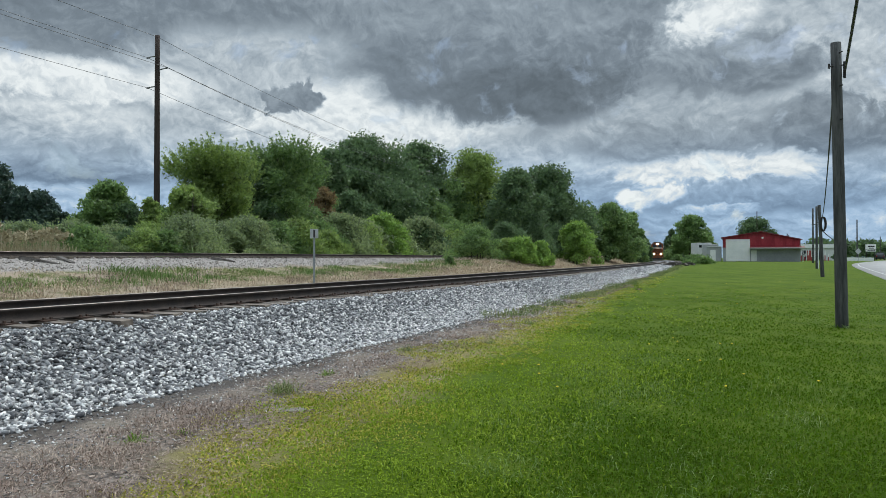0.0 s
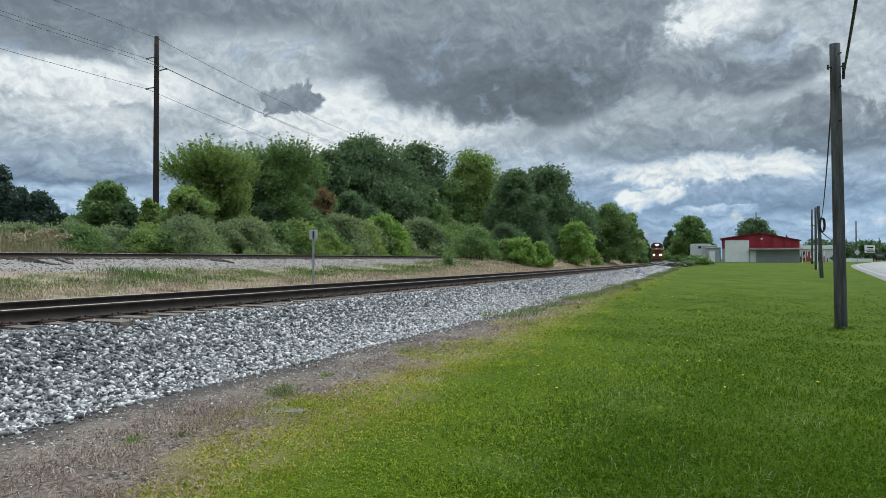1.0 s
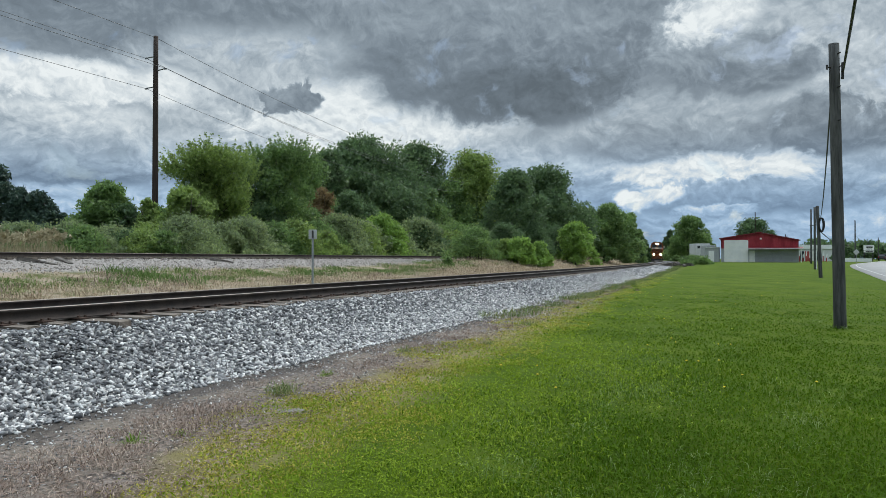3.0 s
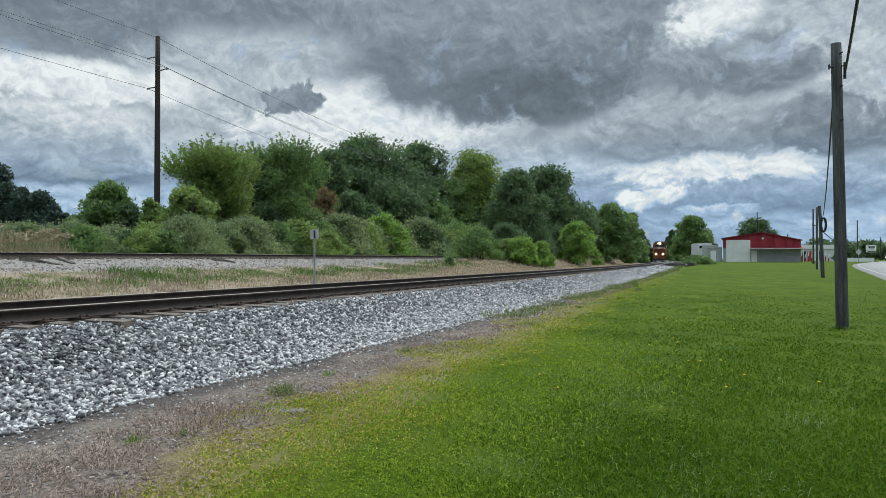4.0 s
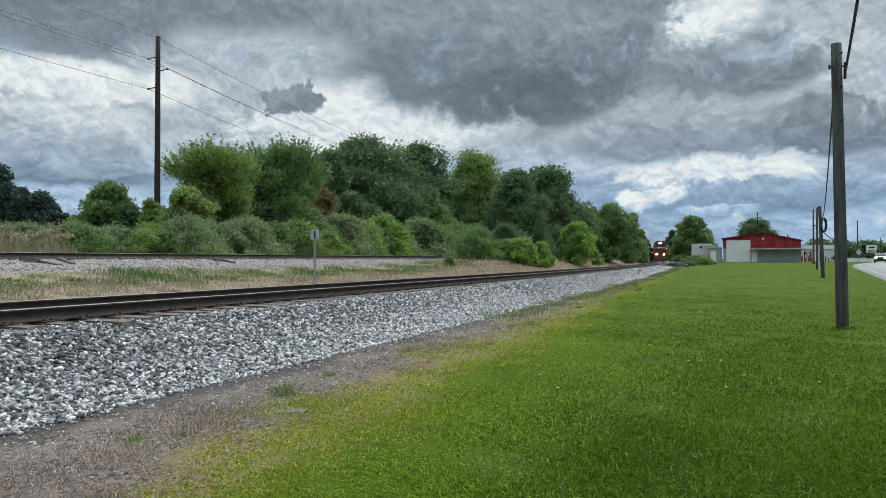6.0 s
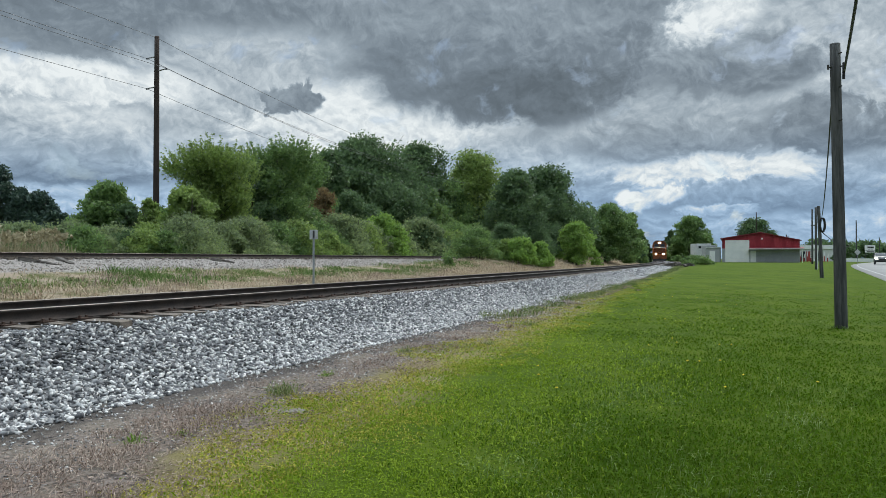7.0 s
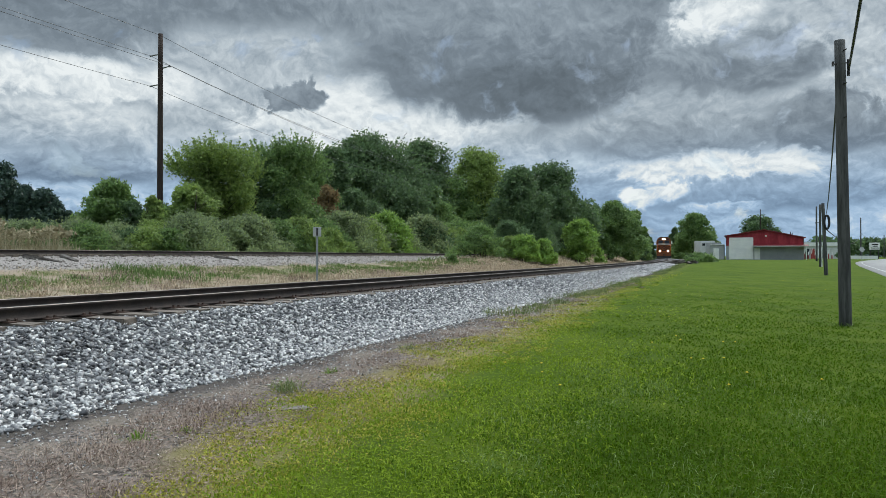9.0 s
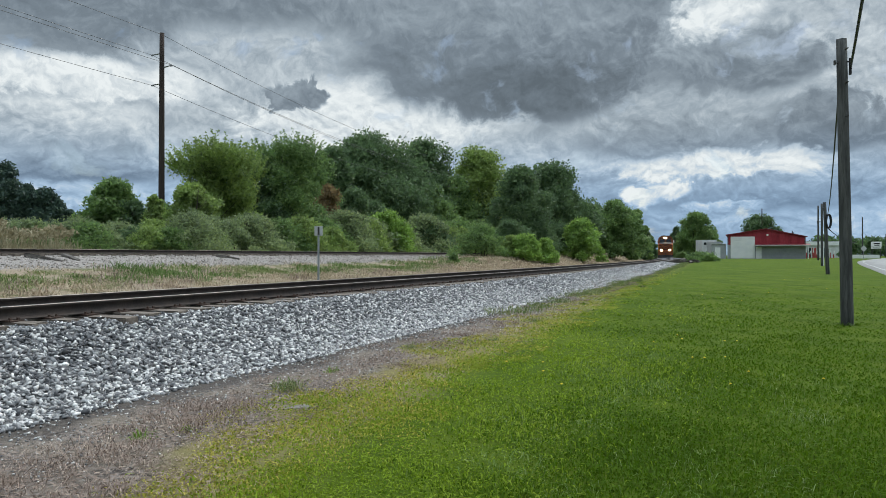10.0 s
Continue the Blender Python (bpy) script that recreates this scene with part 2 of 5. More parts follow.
M_SIGNBACK = worn("bare_aluminium_sign", (0.42, 0.43, 0.43), (0.52, 0.53, 0.53), 6.0, 0.5, 0.4)
M_POST = worn("galvanised_post", (0.26, 0.28, 0.28), (0.34, 0.36, 0.36), 8.0, 0.55, 0.5)
M_RED = worn("faded_red_metal", (0.24, 0.02, 0.032), (0.35, 0.04, 0.055), 0.9, 0.6, bump=0.1, dark=(0.13, 0.016, 0.022), stretch=(1, 1, 0.25), fine=5.0)
M_REDROOF = worn("dark_red_roof_metal", (0.17, 0.02, 0.03), (0.22, 0.025, 0.035), 0.5, 0.5)
M_GREYSIDE = worn("grey_metal_siding", (0.33, 0.345, 0.36), (0.38, 0.395, 0.41), 0.6, 0.6, bump=0.1)
M_WHITE = worn("white_painted_metal", (0.70, 0.71, 0.71), (0.78, 0.78, 0.77), 0.8, 0.55, bump=0.1, dark=(0.55, 0.55, 0.54))
M_OFFWHITE = worn("dull_white_siding", (0.52, 0.53, 0.53), (0.60, 0.61, 0.61), 0.6, 0.65, bump=0.1)
M_DULLRED = worn("dull_red_paint", (0.30, 0.05, 0.05), (0.36, 0.07, 0.06), 2.0, 0.6)
M_ASPHALT = worn("old_asphalt", (0.30, 0.295, 0.29), (0.36, 0.355, 0.345), 0.5, 0.92, fine=60.0, dark=(0.22, 0.22, 0.22))
M_LINE = worn("road_paint", (0.48, 0.48, 0.47), (0.58, 0.58, 0.57), 2.0, 0.7)
M_BLACK = worn("black_enamel", (0.012, 0.012, 0.013), (0.022, 0.021, 0.02), 3.0, 0.45, bump=0.1, dark=(0.05, 0.045, 0.04))
M_ORANGE = worn("orange_enamel", (0.34, 0.078, 0.013), (0.40, 0.098, 0.017), 2.0, 0.45, bump=0.1, dark=(0.30, 0.08, 0.02))
M_BROWN = worn("grimy_orange_brown", (0.16, 0.05, 0.018), (0.22, 0.07, 0.024), 3.0, 0.6, bump=0.1)
M_YELLOW = worn("yellow_enamel", (0.62, 0.36, 0.04), (0.68, 0.42, 0.05), 2.0, 0.45, bump=0.1)
M_STEEL = worn("grimy_steel", (0.05, 0.047, 0.045), (0.09, 0.085, 0.08), 6.0, 0.6, 0.5)
M_RUBBER = worn("tyre_rubber", (0.014, 0.014, 0.014), (0.024, 0.024, 0.024), 8.0, 0.85)
M_SILVER = worn("silver_car_paint", (0.14, 0.145, 0.15), (0.17, 0.175, 0.18), 1.0, 0.3, 0.5, 0.02)
M_DARKCAR = worn("charcoal_car_paint", (0.03, 0.032, 0.035), (0.04, 0.042, 0.046), 1.0, 0.3, 0.3, 0.02)
M_DANDELION = worn("dandelion_yellow", (0.75, 0.52, 0.02), (0.85, 0.62, 0.04), 20.0, 0.7)
M_SLAB = worn("pale_stone", (0.17, 0.155, 0.135), (0.25, 0.23, 0.20), 9.0, 0.9, bump=0.5)
M_LITTER = worn("weathered_debris", (0.07, 0.06, 0.052), (0.15, 0.135, 0.12), 2.0, 0.9)


def glass_material():
    m, n, p = material("dark_window_glass", 0.08, 0.0, 0.6)
    p.inputs["Base Color"].default_value = (0.02, 0.025, 0.03, 1)
    return m


def glow_material(name, colour, strength):
    m, n, p = material(name, 0.3)
    p.inputs["Base Color"].default_value = (*colour, 1)
    p.inputs["Emission Color"].default_value = (*colour, 1)
    p.inputs["Emission Strength"].default_value = strength
    return m


M_GLASS = glass_material()
# strength raised to suggest a glow around the lenses
M_HEADLIGHT = glow_material("lit_headlight", (1.0, 0.80, 0.50), 26.0)
M_CARLIGHT = glow_material("lit_car_lamp", (1.0, 0.95, 0.85), 6.0)
M_TAIL = worn("red_lens", (0.35, 0.01, 0.01), (0.4, 0.015, 0.012), 4.0, 0.3)


# ---- mesh helpers ----
def np_mesh(name, verts, faces):
    verts, faces = np.asarray(verts, dtype=np.float32), np.asarray(faces, dtype=np.int32)
    me = bpy.data.meshes.new(name)
    me.vertices.add(len(verts))
    me.vertices.foreach_set("co", verts.ravel())
    me.loops.add(faces.size)
    me.loops.foreach_set("vertex_index", faces.ravel())
    me.polygons.add(len(faces))
    me.polygons.foreach_set("loop_start", np.arange(len(faces), dtype=np.int32) * faces.shape[1])
    me.update(calc_edges=True)
    return me


def np_part(name, verts, faces, mat, parent=None, label="", smooth=False):
    me = np_mesh(name, verts, faces)
    me.materials.append(mat)
    if smooth:
        me.polygons.foreach_set("use_smooth", np.ones(len(faces), dtype=bool))
    ob = new(name, me)
    if parent is not None:
        ob.parent = parent
    if label:
        tagged(ob, label)
    return ob


def part(name, bm, mat, parent=None, label="", smooth=False):
    me = bpy.data.meshes.new(name)
    bmesh.ops.recalc_face_normals(bm, faces=bm.faces)
    bm.to_mesh(me)
    bm.free()
    me.materials.append(mat)
    if smooth:
        for f in me.polygons:
            f.use_smooth = True
    ob = new(name, me)
    if parent is not None:
        ob.parent = parent
    if label:
        tagged(ob, label)
    return ob


def thing(name, m, label, category, group="", kind=""):
    ob = new(name)
    ob.empty_display_size = 0.2
    ob.matrix_basis = m
    return tagged(ob, label, category, group, kind)


def box(bm, c, size, bevel=0.0, turn=None):
    r = bmesh.ops.create_cube(bm, size=1.0)
    vs = r["verts"]
    bmesh.ops.scale(bm, vec=size, verts=vs)
    if bevel:
        es = list({e for v in vs for e in v.link_edges})
        r = bmesh.ops.bevel(bm, geom=es, offset=bevel, segments=2, affect="EDGES", profile=0.5)
        vs = list({v for f in r["faces"] for v in f.verts} | {v for v in vs if v.is_valid})
    m = Matrix.Translation(c)
    if turn is not None:
        m = m @ turn
    bmesh.ops.transform(bm, matrix=m, verts=vs)
    return bm


def tube(bm, pts, radii, sides=8, caps=True):
    pts = [Vector(p) for p in pts]
    rings = []
    for i, p in enumerate(pts):
        d = (pts[min(i + 1, len(pts) - 1)] - pts[max(i - 1, 0)]).normalized()
        a = d.cross(Vector((0, 0, 1)) if abs(d.z) < 0.9 else Vector((1, 0, 0))).normalized()
        b = d.cross(a)
        r = radii[i] if hasattr(radii, "__len__") else radii
        rings.append([bm.verts.new(p + (a * math.cos(k * math.tau / sides) + b * math.sin(k * math.tau / sides)) * r) for k in range(sides)])
    for r0, r1 in zip(rings, rings[1:]):
        for k in range(sides):
            bm.faces.new((r0[k], r0[(k + 1) % sides], r1[(k + 1) % sides], r1[k]))
    if caps:
        bm.faces.new(rings[0]), bm.faces.new(rings[-1])
    return bm


def prism(bm, outline, x0, x1, axis=0):
    """An outline in two axes swept along the third."""
    def at(p, x):
        q = list(p)
        q.insert(axis, x)
        return bm.verts.new(q)
    a, b = [at(p, x0) for p in outline], [at(p, x1) for p in outline]
    bm.faces.new(a), bm.faces.new(b[::-1])
    for i in range(len(a)):
        j = (i + 1) % len(a)
        bm.faces.new((a[i], a[j], b[j], b[i]))
    return bm


def bm_new():
    return bmesh.new()


# ---- the lie of the land: two curved tracks on ballast, a lawn, a road ----
R = 1370.0
T0 = radians(22.0)
N0 = np.array((math.cos(T0), -math.sin(T0)))
P0 = np.array((-4.93, 8.54)) - 0.75 * N0
C0 = P0 - R * N0
TRACK2 = -16.0
RAIL_Z, RAIL2_Z, RAIL_H = 0.88, 1.68, 0.155


def on_track(s, u):
    """Place from the way along the near track and the distance across it (right positive)."""
    th = T0 - np.asarray(s, dtype=float) / R
    return C0[0] + (R + u) * np.cos(th), C0[1] - (R + u) * np.sin(th)


def track_coords(x, y):
    vx, vy = np.asarray(x, dtype=float) - C0[0], np.asarray(y, dtype=float) - C0[1]
    return (T0 - np.arctan2(-vy, vx)) * R, np.hypot(vx, vy) - R


def track_yaw(s):
    """Turn, in degrees about z, that lays +y along the track."""
    return -math.degrees(T0 - s / R)


PROFILE_U = np.array([-400, -40, -24, -19.6, -17.4, -17.2, -14.8, -14.6, -12.4, -11.2, -9.0, -5.5, -3.2, -1.45, -1.3, 1.3, 1.45])
PROFILE_Z = np.array([0.85, 0.9, 0.95, 1.05, 1.42, 1.45, 1.45, 1.42, 1.13, 1.06, 0.76, 0.58, 0.40, 0.62, 0.672, 0.672, 0.65])


def lawn_z(y):
    return 0.0058 * np.clip(y, -30, 150)


def verge_from(s):
    """Distance across the track at which the lawn's ragged edge begins."""
    return np.interp(s, [-8, -3, -1.6, 0.5, 4, 8, 16, 30], [6.0, 5.1, 4.55, 4.3, 4.0, 3.9, 3.5, 3.1])


def ground_z(x, y):
    s, u = track_coords(x, y)
    g = lawn_z(np.asarray(y, dtype=float))
    left = np.interp(u, PROFILE_U, PROFILE_Z)
    rise = np.clip((s - 28) / 30, 0, 1)
    left = left + 0.95 * np.exp(-((u + 8.2) / 2.9) ** 2) * rise * rise * (3 - 2 * rise)
    toe = np.clip((u - 1.45) / 1.3, 0, 1)
    right = 0.65 * (1 - toe) + (g - 0.02) * toe
    grass = np.clip((u - 2.75) / 1.6, 0, 1)
    right = right + 0.02 * grass
    return np.where(u > 1.45, right, left)


def ground_material():
    m, n, p = material("ground_cover", 0.95, 0.0, 0.1)
    band = n.add("ShaderNodeAttribute")
    band.attribute_name = "across"
    u = band.outputs["Fac"]
    length = n.add("ShaderNodeAttribute")
    length.attribute_name = "along"
    far = n.step(length.outputs["Fac"], 3.0, 28.0)
    verge = n.add("ShaderNodeAttribute")
    verge.attribute_name = "verge"
    co = n.add("ShaderNodeTexCoord").outputs["Object"]
    wob, mid, fine, grit = n.noise(co, 1.1, 5.0, 0.6), n.noise(co, 0.35, 4.0, 0.6), n.noise(co, 22, 5.0, 0.65), n.noise(co, 70, 4.0, 0.7)
    uw = n.math("ADD", u, n.math("MULTIPLY", n.math("SUBTRACT", wob, 0.5), 1.1))
    # stone bed kept dark: shade between the loose stones is put into its colour
    stone = n.ramp(grit, [(0.3, (0.05, 0.053, 0.058)), (0.5, (0.14, 0.142, 0.148)), (0.68, (0.34, 0.335, 0.33))])
    greyrock = n.ramp(grit, [(0.35, (0.14, 0.125, 0.115)), (0.5, (0.29, 0.265, 0.245)), (0.66, (0.47, 0.44, 0.41))])
    dirt = n.mix(n.step(fine, 0.38, 0.62), (0.075, 0.063, 0.056), (0.26, 0.222, 0.195))
    dirt = n.mix(n.math("MULTIPLY", n.step(wob, 0.45, 0.62), 0.5), dirt, (0.23, 0.195, 0.155))
    dirt = n.mix(n.math("MULTIPLY", n.step(grit, 0.6, 0.7), 0.7), dirt, (0.42, 0.39, 0.36))
    lawn = n.mix(n.step(mid, 0.38, 0.62), (0.048, 0.084, 0.004), (0.074, 0.116, 0.006))
    lawn = n.mix(n.math("MULTIPLY", n.step(fine, 0.4, 0.7), 0.45), lawn, (0.085, 0.135, 0.010))
    # mower's lanes and thinner, lighter patches
    lane = n.noise(n.add("ShaderNodeMapping", Vector=co, Rotation=(0, 0, radians(26)), Scale=(0.9, 0.06, 1.0)).outputs[0], 1.0, 3.0, 0.5)
    lawn = n.mix(n.math("MULTIPLY", n.step(wob, 0.42, 0.62), 0.55), lawn, (0.100, 0.138, 0.011))
    lawn = n.mix(n.math("MULTIPLY", n.step(lane, 0.42, 0.58), 0.45), lawn, (0.046, 0.088, 0.005))
    yellow = n.mix(fine, (0.15, 0.135, 0.055), (0.27, 0.225, 0.105))
    strip = n.mix(n.step(wob, 0.40, 0.55), n.mix(fine, (0.11, 0.115, 0.05), (0.17, 0.17, 0.08)), n.mix(fine, (0.22, 0.175, 0.125), (0.40, 0.33, 0.25)))
    rough = n.mix(fine, (0.05, 0.075, 0.025), (0.10, 0.12, 0.045))
    yellow = n.mix(n.math("MULTIPLY", far, 0.8), yellow, lawn)
    # trodden dark earth at the foot of the stones; the bare strip narrows along the bend
    edge = n.math("ADD", verge.outputs["Fac"], n.math("MULTIPLY", n.math("SUBTRACT", wob, 0.5), 1.2))
    dirt = n.mix(n.math("MULTIPLY", n.math("SUBTRACT", 1.0, n.step(uw, 3.0, 3.5)), 0.8), dirt, n.mix(fine, (0.045, 0.040, 0.037), (0.095, 0.084, 0.077)))
    c = n.mix(n.step(uw, -17.6, -17.2), rough, greyrock)
    c = n.mix(n.step(uw, -11.4, -10.8), c, strip)
    c = n.mix(n.step(u, -2.6, -2.2), c, stone)
    c = n.mix(n.step(uw, 2.6, 2.8), c, dirt)
    c = n.mix(n.step(edge, -0.1, 0.3), c, yellow)
    c = n.mix(n.step(edge, 0.6, 1.5), c, lawn)
    n.put(p.inputs["Base Color"], c)
    relief(n, p, n.math("ADD", fine, n.math("MULTIPLY", grit, 0.6)), 0.7, 0.03)
    return m


def build_ground():
    us = np.unique(np.concatenate([np.linspace(-400, -60, 8), np.linspace(-60, -21, 14), np.linspace(-21, -11, 41), np.linspace(-11, -3, 21),
                                   np.linspace(-3, 6, 46), np.linspace(6, 30, 33), np.linspace(30, 110, 17), np.linspace(110, 400, 6), PROFILE_U]))
    ss = np.unique(np.concatenate([np.linspace(-200, -20, 8), np.linspace(-20, 40, 121), np.linspace(40, 120, 61), np.linspace(120, 420, 61)]))
    sg, ug = np.meshgrid(ss, us, indexing="ij")
    x, y = on_track(sg, ug)
    z = ground_z(x, y)
    # small unevenness
    rng = np.random.default_rng(3)
    z = z + rng.normal(0, 0.008, z.shape) * (np.abs(ug) < 60)
    a, b = sg.shape
    idx = np.arange(a * b).reshape(a, b)
    quads = np.stack([idx[:-1, :-1], idx[:-1, 1:], idx[1:, 1:], idx[1:, :-1]], -1).reshape(-1, 4)
    verts = np.stack([x, y, z], -1).reshape(-1, 3)
    across = ug.ravel()
    # the same sheet runs on to the horizon
    ring = np.concatenate([idx[0, :], idx[1:, -1], idx[-1, -2::-1], idx[-2:0:-1, 0]])
    mid = np.array((60.0, 120.0))
    far = verts[ring].copy()
    d = far[:, :2] - mid
    far[:, :2] = mid + d / np.linalg.norm(d, axis=1)[:, None] * 3500.0
    far[:, 2] = 0.85
    k = np.arange(len(ring)) + len(verts)
    quads = np.concatenate([quads, np.stack([ring, k, np.roll(k, -1), np.roll(ring, -1)], -1)])
    verts = np.concatenate([verts, far])
    across = np.concatenate([across, np.where(across[ring] < -3, -60.0, 60.0)])
    me = np_mesh("ground", verts, quads[:, ::-1])
    me.attributes.new("across", "FLOAT", "POINT").data.foreach_set("value", across.astype(np.float32))
    along = np.concatenate([sg.ravel(), np.full(len(far), 400.0)])
    me.attributes.new("verge", "FLOAT", "POINT").data.foreach_set("value", (across - verge_from(along)).astype(np.float32))
    me.attributes.new("along", "FLOAT", "POINT").data.foreach_set("value", along.astype(np.float32))
    me.materials.append(ground_material())
    me.polygons.foreach_set("use_smooth", np.ones(len(quads), dtype=bool))
    tagged(new("ground", me), "mown lawn, bare dirt and grey ballast banks beside the railway", "ground", kind="structure")


build_ground()


# ---- the road: gently curving asphalt with painted lines ----
ROAD = [(-15.5, -40.0), (9.1, 10.0), (29.3, 51.5), (50.2, 94.0), (60.2, 112.0), (80.0, 141.0), (112.0, 190.0), (176.0, 285.0), (330.0, 500.0)]


def road_line(offset, step=3.0):
    """Points at a distance to the right of the road's left edge line."""
    p = np.array(ROAD)
    t = np.concatenate([[0], np.cumsum(np.linalg.norm(np.diff(p, axis=0), axis=1))])
    q = np.arange(0, t[-1], step)
    x, y = np.interp(q, t, p[:, 0]), np.interp(q, t, p[:, 1])
    k = np.ones(15) / 15
    xs, ys = np.convolve(np.pad(x, 7, "edge"), k, "valid"), np.convolve(np.pad(y, 7, "edge"), k, "valid")
    dx, dy = np.gradient(xs), np.gradient(ys)
    n = np.hypot(dx, dy)
    return xs + dy / n * offset, ys - dx / n * offset


def ribbon(name, o0, o1, lift, mat, parent=None, gaps=None):
    ax, ay = road_line(o0)
    bx, by = road_line(o1)
    va = np.stack([ax, ay, lawn_z(ay) + lift], -1)
    vb = np.stack([bx, by, lawn_z(by) + lift], -1)
    n = len(va)
    low_a, low_b = va.copy(), vb.copy()
    low_a[:, 2] -= 0.12
    low_b[:, 2] -= 0.12
    verts = np.concatenate([va, vb, low_a, low_b])
    i = np.arange(n - 1)
    if gaps:
        i = i[(i % gaps[1]) < gaps[0]]
    f = np.concatenate([np.stack([i, i + n, i + n + 1, i + 1], -1), np.stack([i + 2 * n, i, i + 1, i + 1 + 2 * n], -1), np.stack([i + n, i + 3 * n, i + 1 + 3 * n, i + n + 1], -1)])
    return np_part(name, verts, f, mat, parent)


road = ribbon("road", -0.4, 8.0, 0.05, M_ASPHALT)
tagged(road, "pale worn asphalt road with painted edge lines", "road", kind="structure")
for o in (0.25, 7.3):
    ribbon("edge_line", o, o + 0.09, 0.055, M_LINE, road)
ribbon("centre_line", 3.68, 3.81, 0.055, worn("yellow_road_paint", (0.5, 0.33, 0.05), (0.55, 0.38, 0.07), 2.0, 0.7), road)


# ---- railway tracks ----
RAIL_SHAPE = [(-0.07, 0.0), (0.07, 0.0), (0.07, 0.012), (0.014, 0.028), (0.010, 0.11), (0.034, 0.122), (0.034, 0.148), (0.026, 0.155),
              (-0.026, 0.155), (-0.034, 0.148), (-0.034, 0.122), (-0.010, 0.11), (-0.014, 0.028), (-0.07, 0.012)]


def build_track(u0, top, label, s0, s1, ties_to, rng):
    track = thing("railway_track", pose(0, 0, 0), label, "railway track", "railway tracks")
    ss = np.unique(np.concatenate([np.arange(s0, 60, 1.5), np.arange(60, s1, 4.0)]))
    for side in (-0.7525, 0.7525):
        verts, k = [], len(RAIL_SHAPE)
        for dx, dz in RAIL_SHAPE:
            x, y = on_track(ss, u0 + side + dx)
            verts.append(np.stack([x, y, np.full(len(ss), top - RAIL_H + dz)], -1))
        verts = np.stack(verts, 1).reshape(-1, 3)
        i = np.arange(len(ss) - 1)[:, None] * k
        j = np.arange(k)[None, :]
        f = np.stack([i + j, i + (j + 1) % k, i + k + (j + 1) % k, i + k + j], -1).reshape(-1, 4)
        rail = np_part("rail", verts, f, M_RAIL, track, "rust-brown steel rail")
        rail.data.materials.append(M_RAILHEAD)
        idx = np.zeros((len(ss) - 1, k), dtype=np.int32)
        idx[:, 6:9] = 1
        rail.data.polygons.foreach_set("material_index", idx.ravel())
    shapes = []
    for v in range(4):
        bm = bm_new()
        box(bm, (0, 0, -0.09), (2.59 + 0.1 * v - 0.12, 0.215 + 0.008 * v, 0.18), 0.012)
        for vert in bm.verts:
            vert.co += Vector((rng.normal(0, 0.008), rng.normal(0, 0.006), rng.normal(0, 0.004)))
        me = bpy.data.meshes.new("tie")
        bm.to_mesh(me), bm.free()
        me.materials.append(M_TIE)
        shapes.append(me)
    bm = bm_new()
    box(bm, (0, 0, 0.008), (0.33, 0.19, 0.016))
    for sx in (-0.1, 0.1):
        for sy in (-0.05, 0.05):
            box(bm, (sx, sy, 0.028), (0.03, 0.022, 0.03))
    plate = bpy.data.meshes.new("tie_plate")
    bm.to_mesh(plate), bm.free()
    plate.materials.append(M_PLATE)
    s = s0 + 0.3
    while s < ties_to:
        x, y = on_track(s, u0 + rng.normal(0, 0.04))
        tie = new("tie", shapes[int(rng.integers(4))])
        tie.parent = track
        tie.matrix_basis = pose(float(x), float(y), top - RAIL_H - 0.016 + rng.normal(0, 0.004), 0, 0, track_yaw(s) + rng.normal(0, 0.8))
        if s < 32 and u0 == 0:
            for side in (-0.7525, 0.7525):
                x, y = on_track(s, u0 + side)
                pl = new("tie_plate", plate)
                pl.parent = track
                pl.matrix_basis = pose(float(x), float(y), top - RAIL_H - 0.014, 0, 0, track_yaw(s))
        s += 0.51 + rng.normal(0, 0.02)
    return track


build_track(0.0, RAIL_Z, "curving railway track with rust-brown rails on weathered wooden ties", -14, 330, 122, np.random.default_rng(5))
build_track(TRACK2, RAIL2_Z, "straight-looking raised railway track on a grey stone bank", -30, 200, 95, np.random.default_rng(6))


# ---- trees and shrubs: limbs and crowns of many small leaves ----
def leaf_cloud(rng, blobs, count, size, fill=0.35):
    """Leaves gathered into sprays on lumpy blobs (x, y, z, rx, rz), denser toward their skins."""
    blobs = np.asarray(blobs, dtype=float)
    weight = blobs[:, 3] ** 2
    pick = rng.choice(len(blobs), count, p=weight / weight.sum())
    b = blobs[pick]
    sprays = 26
    way = rng.normal(size=(len(blobs), sprays, 3)) + np.array((0, 0, 0.45))
    way /= np.linalg.norm(way, axis=2)[:, :, None]
    far = 0.72 + 0.62 * rng.random((len(blobs), sprays)) ** 1.3
    which = rng.integers(sprays, size=count)
    d = way[pick, which] + rng.normal(0, 0.30, (count, 3))
    d /= np.linalg.norm(d, axis=1)[:, None]
    r = np.where(rng.random(count) < fill, rng.random(count) ** 0.5, far[pick, which] * (1.0 - 0.55 * rng.random(count) ** 1.2))
    c = b[:, :3] + d * r[:, None] * np.stack([b[:, 3], b[:, 3], b[:, 4]], -1)
    a = rng.normal(size=(count, 3)) + d * 0.5
    a /= np.linalg.norm(a, axis=1)[:, None]
    w = np.cross(a, rng.normal(size=(count, 3)))
    w /= np.linalg.norm(w, axis=1)[:, None]
    s = (size * (0.6 + 0.8 * rng.random(count)))[:, None]
    a, w = a * s, w * s * 0.8
    verts = np.stack([c - a * 0.4 + w * 0.5, c + a * 0.75, c - a * 0.4 - w * 0.5], 1).reshape(-1, 3)
    return verts, np.arange(count * 3).reshape(-1, 3)


